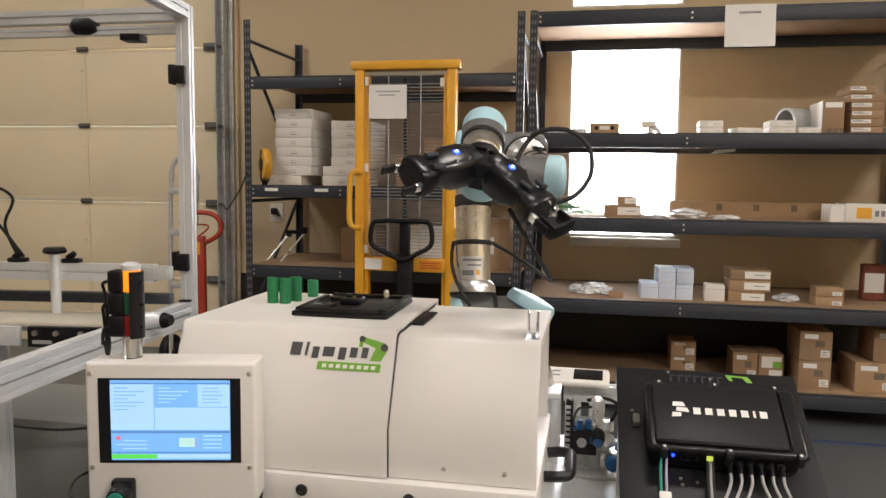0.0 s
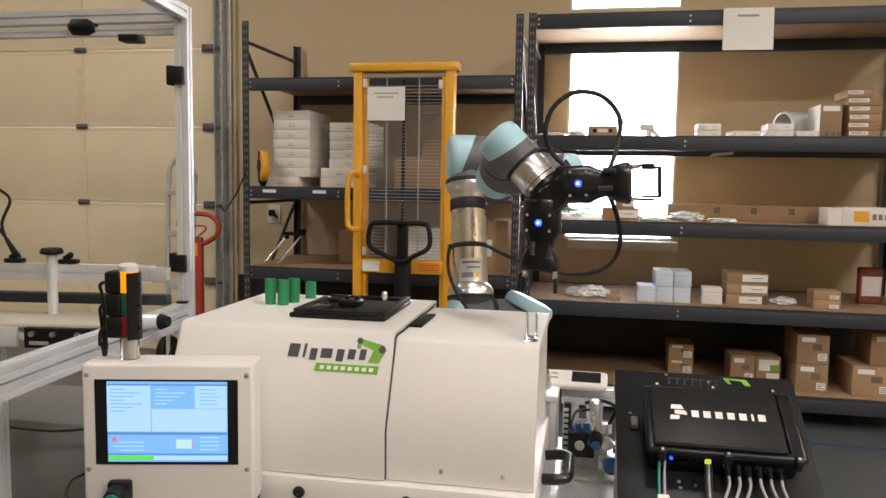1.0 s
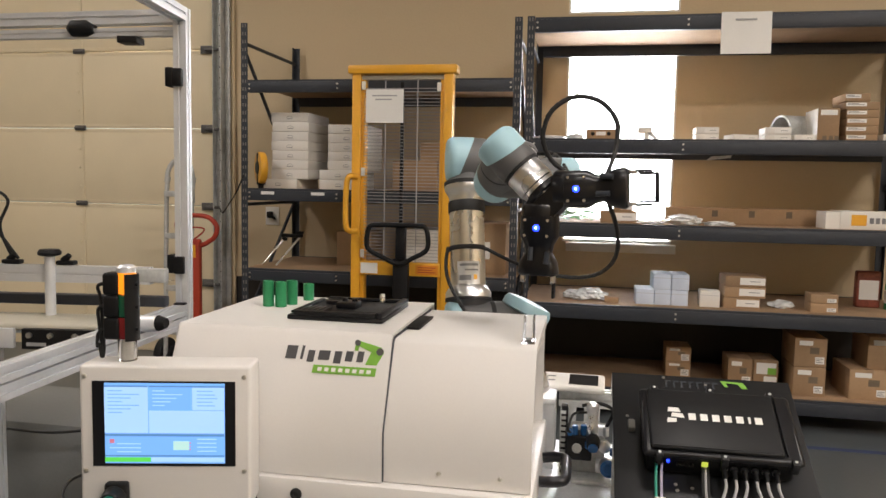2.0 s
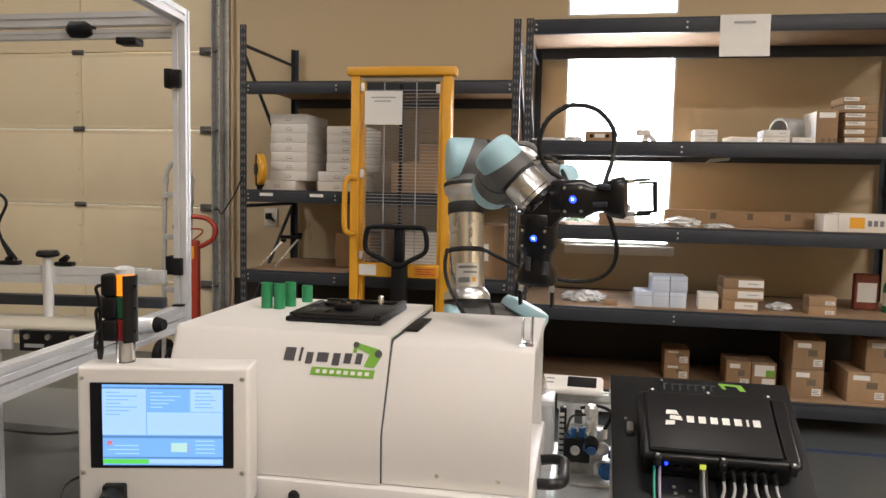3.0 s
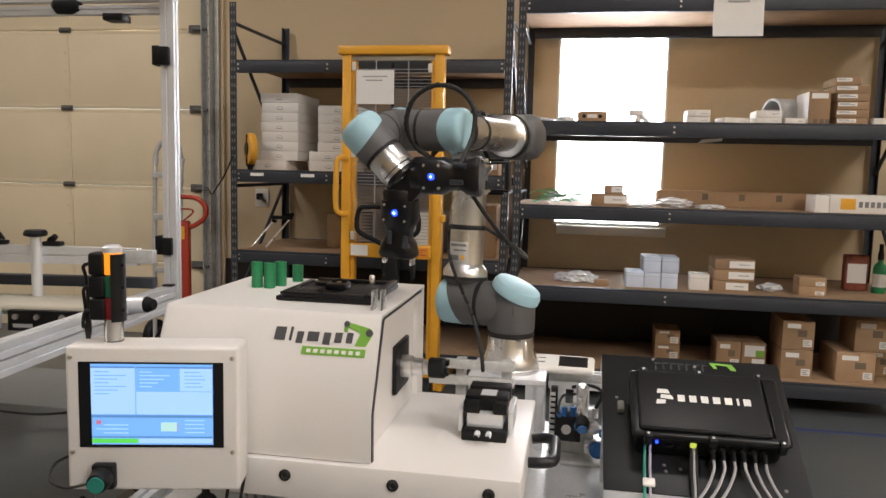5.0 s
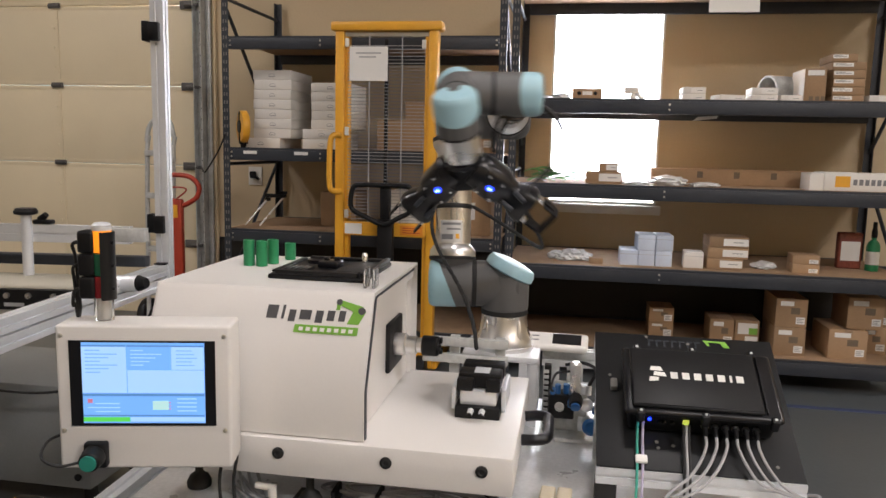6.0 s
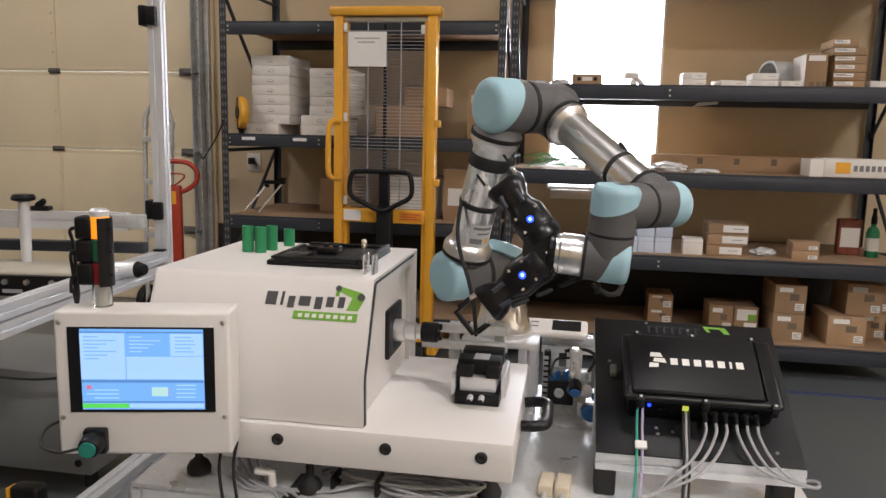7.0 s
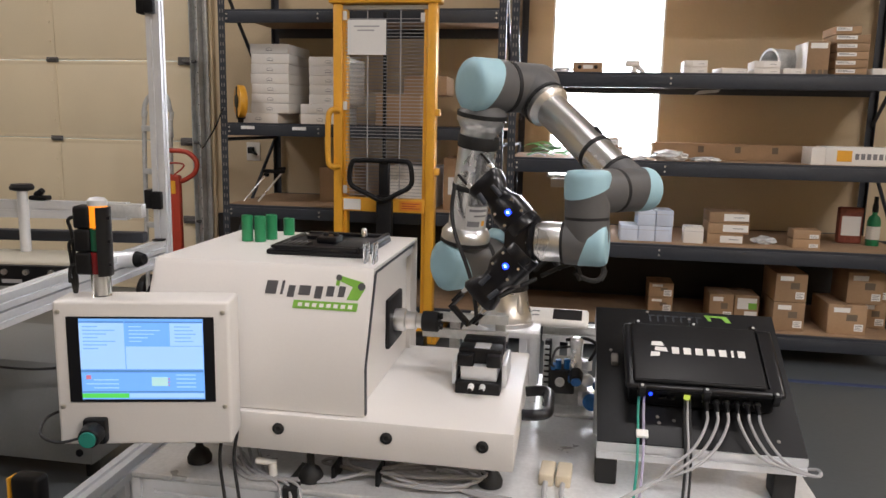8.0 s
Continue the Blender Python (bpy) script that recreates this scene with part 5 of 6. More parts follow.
def build_conveyor():
    t = thing("conveyor_frame", "aluminium profile frame round a small belt conveyor", "conveyor frame", pose(-1.385, 2.425, 0, 0, 0, 8.0))
    w = 0.045
    part("post", bar((0, 0, 0), (0, 0, 1.985), w), M_ALU, t)
    part("post", bar((-0.122, -1.746, 0), (-0.122, -1.746, 0.884), w), M_ALU, t)
    part("post", bar((-1.6, 0.22, 0), (-1.6, 0.22, 1.985), w), M_ALU, t)
    part("top_rail", bar((0, -0.0225, 1.962), (0, -1.75, 1.962), w), M_ALU, t)
    part("side_rail", bar((-0.002, -0.0225, 0.9475), (-0.122, -1.746, 0.9475), 0.038), M_ALU, t)
    part("side_rail", bar((-0.002, -0.0225, 0.9035), (-0.122, -1.746, 0.9035), 0.038), M_ALU, t)
    part("back_rail", bar((-0.0225, 0, 1.955), (-1.6, 0.22, 1.955), w), M_ALU, t)
    part("back_rail", bar((-0.0225, 0, 1.905), (-1.6, 0.22, 1.905), 0.03), M_ALU, t)
    for x in (-0.32, -0.17):
        part("camera_pod", lathe(B(), [(0.012, -0.05), (0.028, -0.035), (0.03, 0.02), (0.02, 0.045)], pose(x * 1.15, -0.01 - 0.137 * x, 1.955 - (0.035 if x < -0.2 else 0.10), 0, 90, 0), 18) if x < -0.2 else box(B(), -0.22, -0.15, -0.02, 0.045, 1.865, 1.888, 0.003), M_BLACK, t, "black plastic fitting")
    for z in (1.748, 1.105):
        part("clip", box(B(), -0.05, -0.0235, -0.03, 0.02, z - 0.03, z + 0.035, 0.004), M_BLACK, t, "black panel clip")
        part("clip", box(B(), -0.020, 0.014, -0.045, -0.0235, z - 0.03, z + 0.03, 0.004), M_BLACK, t, "black panel clip")
    for z in (0.9675, 0.878):
        part("corner_cap", box(B(), -0.02, 0.02, -0.05, -0.024, z, z + 0.006, 0.002), M_BLACK, t)
    # conveyor
    c = thing("belt_conveyor", "short belt conveyor with a cream belt and black end brackets", "conveyor", pose(-1.385, 2.425, 0, 0, 0, 8.0))
    part("belt", box(B(), -1.5, -0.11, -0.40, -0.20, 0.935, 0.957, 0.010, 3), M_BELT, c, "cream conveyor belt")
    part("side_plate", box(B(), -1.5, -0.36, -0.418, -0.402, 0.885, 0.945, 0.003), M_ALU, c)
    part("side_plate", box(B(), -1.5, -0.06, -0.198, -0.182, 0.885, 0.945, 0.003), M_ALU, c)
    br = part("end_bracket", prism(B(), [(-0.33, 0.885), (-0.13, 0.885), (-0.03, 0.91), (-0.025, 0.93), (-0.09, 0.946), (-0.33, 0.946)], "y", -0.424, -0.404), M_BLACK, c, "black end bracket")
    for x in (-0.305, -0.24, -0.165):
        part("bolt", cyl(B(), (x, -0.432, 0.928), (x, -0.424, 0.928), 0.0085, seg=14), M_STEEL, br)
    part("name_plate", box(B(), -0.315, -0.255, -0.4255, -0.424, 0.895, 0.906), M_CABLEGREY, br)
    part("drive_roller", cyl(B(), (-0.10, -0.40, 0.93), (-0.10, -0.20, 0.93), 0.026, seg=28, bevel=0.003), M_STEEL, c)
    part("motor", cyl(B(), (-0.10, -0.30, 0.945), (0.05, -0.33, 0.957), 0.026, seg=28, bevel=0.004), M_ALU, c, "silver cylindrical motor")
    part("motor_cap", cyl(B(), (0.05, -0.33, 0.957), (0.075, -0.336, 0.959), 0.025, 0.016, 24), M_BLACK, c)
    for x in (-0.5, -1.2):
        part("leg", bar((x, -0.30, 0), (x, -0.30, 0.934), 0.04), M_ALU, c)
    part("guide_beam", bar((-1.5, -0.22, 1.09), (-0.02, -0.22, 1.09), 0.03, 0.055), M_ALU, c, "aluminium guide beam")
    part("beam_end", box(B(), -0.08, 0.03, -0.238, -0.202, 1.07, 1.113, 0.003), M_GALV, c)
    part("support_post", cyl(B(), (-0.345, -0.24, 0.94), (-0.345, -0.24, 1.148), 0.016, seg=20), M_ALU, c)
    part("knob", lathe(B(), [(0.02, 0), (0.034, 0.004), (0.036, 0.012), (0.030, 0.022)], pose(-0.345, -0.24, 1.148), 20), M_BLACK, c, "black clamping knob")
    for x in (-0.48, -0.30):
        f = box(B(), x - 0.03, x + 0.03, -0.235, -0.205, 1.119, 1.133, 0.004)
        cyl(f, (x - 0.01, -0.22, 1.133), (x + 0.012, -0.225, 1.150), 0.012, 0.009, 12)
        part("cable_clamp", f, M_BLACK, c)
    part("back_bar", box(B(), -1.5, -0.02, -0.12, -0.08, 0.970, 1.005, 0.004), M_RACK, c, "dark rear bar")
    for k, pts in enumerate(([(-0.48, -0.22, 1.135), (-0.50, -0.25, 1.24), (-0.46, -0.27, 1.33), (-0.55, -0.28, 1.37), (-0.66, -0.27, 1.33)],
                             [(-0.46, -0.22, 1.135), (-0.53, -0.25, 1.25), (-0.62, -0.26, 1.32)])):
        part("cable", hose(B(), pts, 0.005), M_RUBBER, c, "black cable")
    # cabinet below and its cables
    g = thing("floor_cabinet", "low grey steel cabinet on the floor", "cabinet", pose(-2.31, 2.66, 0))
    part("body", box(B(), -0.75, 0.59, -0.22, 0.25, 0.088, 0.48, 0.008), M_GREYCAB, g)
    for fx in (-0.68, 0.52):
        for fy in (-0.12, 0.18):
            part("foot", cyl(B(), (fx, fy, 0.0), (fx, fy, 0.0875), 0.025, seg=16), M_RUBBER, g, "black foot")
    for x, z in ((0.54, 0.135), (0.54, 0.43)):
        part("bolt", cyl(B(), (x, -0.226, z), (x, -0.22, z), 0.014, seg=14), M_BLACK, g)
    k = thing("floor_cable", "black cable hanging from the frame to the floor", "cable", pose(0, 0, 0))
    part("cable", hose(B(), [(-1.33, 2.10, 0.84), (-1.28, 2.06, 0.7), (-1.18, 1.98, 0.5), (-1.08, 1.9, 0.25), (-1.05, 1.8, 0.012), (-0.9, 1.7, 0.012)], 0.012, 10), M_RUBBER, k)
    part("cable", hose(B(), [(-1.36, 2.3, 0.84), (-1.5, 2.3, 0.6), (-1.8, 2.32, 0.50), (-2.2, 2.35, 0.488)], 0.005), M_RUBBER, k)
    s = thing("safety_sensor", "black and yellow safety device on a short grey pole", "safety device", pose(-1.10, 1.36, 0))
    part("pole", cyl(B(), (-0.035, 0, 0), (-0.035, 0, 0.48), 0.018, seg=18), M_ALU, s)
    part("casing", box(B(), -0.035, 0.032, -0.018, 0.022, 0.48, 0.636, 0.010, 3), M_BLACK, s)
    part("edge_strip", box(B(), -0.0405, -0.0355, -0.019, 0.010, 0.485, 0.632, 0.002), M_YELLOW, s, "yellow edge strip")


build_conveyor()


# ---- operator screen and signal tower ----
def glow(name, colour, power):
    return mat(name, tuple(c * 0.5 for c in colour), 0.3, vary=0, bump=0, emit=colour, power=power)


def build_screen():
    s = thing("operator_screen", "white enamelled operator box with a lit display", "operator panel", pose(-0.692, 1.145, 0.836, 0, 0, 13))
    w, h, d = 0.1435, 0.250, 0.075
    part("housing", box(B(), -w, w, 0.0, d, 0.0, h, 0.006, 3), M_WHITE, s)
    part("rear_bracket", box(B(), -0.04, 0.10, d, d + 0.03, 0.03, 0.10, 0.003), M_WHITE, s)
    dark = part("bezel", box(B(), -0.121, 0.118, -0.0022, 0.001, 0.077, 0.224), M_BLACKGLOSS, s, "black display glass")
    lit = glow("screen_blue", (0.14, 0.40, 0.9), 0.8)
    pale = glow("screen_pale", (0.40, 0.66, 0.98), 0.88)
    mid_ = glow("screen_sky", (0.20, 0.48, 0.96), 0.85)
    line = glow("screen_line", (0.13, 0.34, 0.68), 0.62)
    green = glow("screen_green", (0.12, 0.75, 0.10), 0.8)
    red = glow("screen_red", (0.7, 0.22, 0.30), 0.75)
    lime = glow("screen_lime", (0.50, 0.80, 0.74), 0.85)
    disp = part("display", box(B(), -0.1005, 0.1005, -0.0030, -0.0022, 0.082, 0.221), mid_, s, "glowing blue display")
    def pane(x0, x1, z0, z1, material, lift=0.0):
        part("window_pane", box(B(), -0.1005 + x0 * 0.201, -0.1005 + x1 * 0.201, -0.0036 - lift, -0.0031 - lift, 0.082 + z0 * 0.139, 0.082 + z1 * 0.139), material, disp)
    pane(0.0, 0.36, 0.38, 0.95, pale)
    pane(0.37, 0.995, 0.38, 0.66, pale)
    pane(0.37, 0.72, 0.67, 0.95, mid_)
    pane(0.73, 0.995, 0.67, 0.95, pale)
    pane(0.0, 0.36, 0.952, 0.972, line)
    pane(0.37, 0.995, 0.952, 0.972, line)
    pane(0.0, 0.995, 0.34, 0.37, line)
    pane(0.0, 0.995, 0.085, 0.105, line)
    pane(0.0, 0.38, 0.02, 0.075, green)
    pane(0.385, 0.995, 0.02, 0.075, pale)
    pane(0.04, 0.08, 0.255, 0.305, red, 0.0006)
    pane(0.57, 0.70, 0.17, 0.28, lime, 0.0006)
    for k in range(3):
        pane(0.705, 0.718, 0.175 + 0.04 * k, 0.188 + 0.04 * k, red, 0.0012)
    for k in range(7):
        pane(0.03, 0.15 + 0.07 * (k * 5 % 3), 0.90 - 0.045 * k, 0.913 - 0.045 * k, mid_, 0.0006)
    for k in range(5):
        pane(0.40, 0.50 + 0.05 * (k * 7 % 4), 0.90 - 0.045 * k, 0.912 - 0.045 * k, pale, 0.0006)
        pane(0.77, 0.90 + 0.02 * (k % 3), 0.90 - 0.045 * k, 0.912 - 0.045 * k, mid_, 0.0006)
    for k in range(4):
        pane(0.04 + 0.06 * (k % 2), 0.30, 0.29 - 0.05 * k, 0.302 - 0.05 * k, pale, 0.0006) if k else None
        pane(0.77, 0.93, 0.30 - 0.05 * k, 0.313 - 0.05 * k, pale, 0.0006)
    for x in (-0.134, 0.133):
        for z in (0.068, 0.232):
            part("screw", lathe(B(), [(0.004, 0), (0.004, 0.0015), (0.002, 0.0025)], pose(x, -0.0005, z, 90, 0, 0), 14), M_BRASS, s)
    f = box(B(), -0.098, -0.060, -0.020, -0.0005, 0.008, 0.052, 0.005)
    k = part("switch_body", f, M_BLACK, s, "black enabling switch")
    cyl(f := B(), (-0.080, -0.018, 0.030), (-0.080, -0.043, 0.028), 0.020, 0.017, 20, 0.003)
    part("switch_barrel", f, M_BLACK, k)
    part("push_button", cyl(B(), (-0.080, -0.043, 0.028), (-0.080, -0.0468, 0.0277), 0.0135, seg=20), M_TEALKNOB, k, "teal push button")
    part("switch_cable", hose(B(), [(-0.094, -0.032, 0.026), (-0.13, -0.04, 0.022), (-0.165, -0.02, 0.028), (-0.172, 0.02, 0.04), (-0.153, 0.05, 0.045)], 0.0025), M_RUBBER, k)
    for x in (0.115, 0.14):
        part("drop_cable", hose(B(), [(x, 0.055, 0.0), (x - 0.006, 0.05, -0.05), (x + 0.002, 0.04, -0.11), (x + 0.012, 0.02, -0.16), (x + 0.02, -0.02, -0.30)], 0.003), M_RUBBER, s)
    return s


build_screen()


def build_signal_tower():
    t = thing("signal_tower", "three-colour signal tower with the amber lamp lit", "signal light", pose(-0.776, 1.168, 1.0862, 0, 0, 10) @ Matrix.Diagonal((0.96, 0.96, 1.08, 1)))
    part("clear_base", lathe(B(), [(0.0165, 0), (0.0165, 0.034), (0.015, 0.036)], pose(0, 0, 0), 24), M_CLEAR, t)
    part("stem", cyl(B(), (0, 0, 0.001), (0, 0, 0.035), 0.008, seg=16), M_FRAMEWHITE, t)
    amber = glow("amber_lamp", (1.0, 0.30, 0.012), 1.15)
    for name, z, material, lab in (("red_lens", 0.036, mat("red_lens_plastic", (0.20, 0.012, 0.015), 0.25), "dark red lens"), ("green_lens", 0.072, mat("green_lens_plastic", (0.012, 0.10, 0.05), 0.25), "dark green lens"), ("amber_lens", 0.108, amber, "lit amber lens")):
        p = part(name, lathe(B(), [(0.0155, z), (0.0165, z + 0.002), (0.0165, z + 0.032), (0.0155, z + 0.034)], pose(0, 0, 0), 24), material, t, lab)
        f = box(B(), -0.037, -0.0085, -0.018, 0.016, z - 0.001, z + 0.034, 0.005, 3)
        part("sensor", f, M_BLACK, p, "black clamp-on light sensor")
        part("screw", cyl(B(), (0.021, -0.012, z + 0.016), (0.026, -0.012, z + 0.016), 0.003, seg=10), M_BLACK, p)
    part("clear_cap", lathe(B(), [(0.0165, 0.142), (0.0165, 0.150), (0.012, 0.154), (0.004, 0.155)], pose(0, 0, 0), 24), M_ALU, t, "silver top cap")
    f = B()
    n = 10
    arc = [(0.0215 * math.cos(radians(-78 + 140 * k / n)), 0.0215 * math.sin(radians(-78 + 140 * k / n))) for k in range(n + 1)]
    inner = [(0.0172 * math.cos(radians(-78 + 140 * k / n)), 0.0172 * math.sin(radians(-78 + 140 * k / n))) for k in range(n + 1)]
    prism(f, arc + inner[::-1], "z", 0.033, 0.140)
    part("shield", f, M_BLACK, t, "black curved shield")
    for k, z in enumerate((0.05, 0.088, 0.124)):
        part("sensor_cable", hose(B(), [(-0.036, 0.0, z), (-0.053, 0.002, z - 0.006), (-0.060 + 0.004 * k, 0.01, z - 0.03), (-0.058 + 0.004 * k, 0.015, 0.02), (-0.052, 0.02, -0.01), (-0.045, 0.09, -0.06)], 0.003), M_RUBBER, t)


build_signal_tower()


# ---- the work table ----
def build_table():
    t = thing("work_table", "aluminium profile work table with a bare metal top", "table", pose(0, 0, 0))
    x0, x1, y0, y1 = -0.805, 0.475, 1.270, 2.03
    part("tabletop", box(B(), x0, x1, y0, y1, TABLE_Z - 0.010, TABLE_Z, 0.002), M_TABLE, t, "scuffed bare aluminium top")
    zc = TABLE_Z - 0.0335
    part("front_rail", bar((x0 + 0.045, y0 + 0.0225, zc), (x1 - 0.045, y0 + 0.0225, zc), 0.045), M_ALU, t)
    part("back_rail", bar((x0 + 0.045, y1 - 0.0225, zc), (x1 - 0.045, y1 - 0.0225, zc), 0.045), M_ALU, t)
    part("side_rail", bar((x0 + 0.0225, y0 + 0.045, zc), (x0 + 0.0225, y1 - 0.045, zc), 0.045), M_ALU, t)
    part("side_rail", bar((x1 - 0.0225, y0 + 0.045, zc), (x1 - 0.0225, y1 - 0.045, zc), 0.045), M_ALU, t)
    for lx in (x0 + 0.0225, x1 - 0.0225):
        for ly in (y0 + 0.0225, y1 - 0.0225):
            part("leg", bar((lx, ly, 0.04), (lx, ly, TABLE_Z - 0.011), 0.045), M_ALU, t)
            part("caster", lathe(B(), [(0.03, 0), (0.035, 0.01), (0.03, 0.035), (0.012, 0.045)], pose(lx, ly, 0), 18), M_BLACK, t, "black levelling foot")
    part("lower_rail", bar((x0 + 0.045, y0 + 0.0225, 0.25), (x1 - 0.045, y0 + 0.0225, 0.25), 0.045), M_ALU, t)
    part("mid_rail", bar((x0 + 0.045, y0 + 0.0225, zc - 0.055), (x1 - 0.045, y0 + 0.0225, zc - 0.055), 0.045), M_ALU, t)
    # angled floor rail beside the table
    r = thing("guide_rail", "long slotted aluminium rail beside the table", "rail", pose(0, 0, 0))
    part("profile", bar((-0.98, 1.10, 0.58), (-1.005, 1.95, 0.58), 0.045), M_ALU, r)
    part("leg", bar((-0.9925, 1.52, 0.0), (-0.9925, 1.52, 0.557), 0.045), M_ALU, r)
    # robot pedestal
    p = thing("robot_pedestal", "aluminium profile pedestal with a mounting plate", "pedestal", pose(-0.154, 1.900, TABLE_Z))
    part("mounting_plate", box(B(), -0.095, 0.095, -0.095, 0.095, 0.160, 0.174, 0.002), M_ALU, p)
    for sx in (-1, 1):
        for sy in (-1, 1):
            part("leg", bar((sx * 0.07, sy * 0.07, 0), (sx * 0.07, sy * 0.07, 0.1595), 0.045), M_ALU, p)
    # cables under the machine
    c = thing("cable_coil", "coiled grey network cables under the machine", "cable", pose(-0.30, 1.355, TABLE_Z))
    rnd = random.Random(9)
    for k in range(7):
        a, b = rnd.uniform(0.07, 0.15), rnd.uniform(0.025, 0.045)
        ox, oy = rnd.uniform(-0.05, 0.07), rnd.uniform(-0.02, 0.03)
        pts = [(ox + a * math.cos(2 * math.pi * j / 12), oy + b * math.sin(2 * math.pi * j / 12), 0.004 + 0.0055 * k * 0.6 + 0.005 * rnd.random()) for j in range(13)]
        part("loop", hose(B(), pts, 0.0032, 8, 4), M_CABLEGREY, c)
    for k in range(4):
        part("lead", hose(B(), [(0.05, 0.02 * k - 0.03, 0.02), (-0.02, -0.02, 0.016 + 0.004 * k), (-0.12, -0.035 - 0.006 * k, 0.006), (-0.20, -0.06, 0.005), (-0.27, -0.072 + 0.012 * k, 0.005), (-0.33, -0.03 + 0.02 * k, 0.005)], 0.0032, 8, 5), M_CABLEGREY, c)
    for k in range(3):
        part("lead", hose(B(), [(0.04, -0.02, 0.02), (0.10, -0.035, 0.012), (0.16, -0.055 + 0.006 * k, 0.006), (0.22, -0.07 + 0.01 * k, 0.005)], 0.0032, 8, 5), M_CABLEGREY, c)
    for x in (-0.03, -0.115):
        part("cable_tie", box(B(), x - 0.004, x + 0.004, -0.05, 0.0, 0.001, 0.032, 0.002), M_BLACK, c)
    for k in range(3):
        s = thing("table_cable", "grey cable lying on the table", "cable", pose(-0.68 + 0.02 * k, 1.378, TABLE_Z), "table cables")
        part("cable", hose(B(), [(0.0, 0.16, 0.005), (0.01, 0.08, 0.005), (0.05, 0.0, 0.005), (0.10, -0.08, 0.005), (0.16, -0.098, 0.006), (0.18, -0.12, -0.03), (0.18, -0.13, -0.2)], 0.0032), M_CABLEGREY, s)
    st = thing("black_strap", "black webbing strap hanging over the table edge", "strap", pose(-0.485, 1.270, TABLE_Z))
    f = box(B(), -0.014, 0.014, -0.006, 0.10, 0.0005, 0.004, 0.001)
    box(f, -0.014, 0.014, -0.0065, -0.0025, -0.16, 0.003, 0.001)
    part("webbing", f, M_RUBBER, st)
    vfit = thing("air_coupling", "white plastic air coupling under the machine", "coupling", pose(-0.54, 1.30, TABLE_Z))
    part("body", cyl(B(), (-0.024, 0, 0.034), (0.014, 0.004, 0.030), 0.007, seg=16), M_FRAMEWHITE, vfit)
    part("elbow", cyl(B(), (0.008, 0.0, 0.033), (0.010, 0.0, 0.001), 0.008, seg=16), M_FRAMEWHITE, vfit)
    # cream plugs
    for k, x in enumerate((-0.020, 0.012)):
        q = thing("cream_connector", "cream plastic connector block on the table", "connector", pose(x, 1.405, TABLE_Z, 0, 0, -4), "cream connectors")
        part("shell", box(B(), -0.014, 0.014, -0.03, 0.035, 0, 0.024, 0.004, 3), M_CREAM, q)
        part("lead", hose(B(), [(0, -0.03, 0.008), (0, -0.06, 0.006), (0.004, -0.095, 0.006), (0.0, -0.128, 0.005)], 0.005), M_CABLEGREY, q)


build_table()


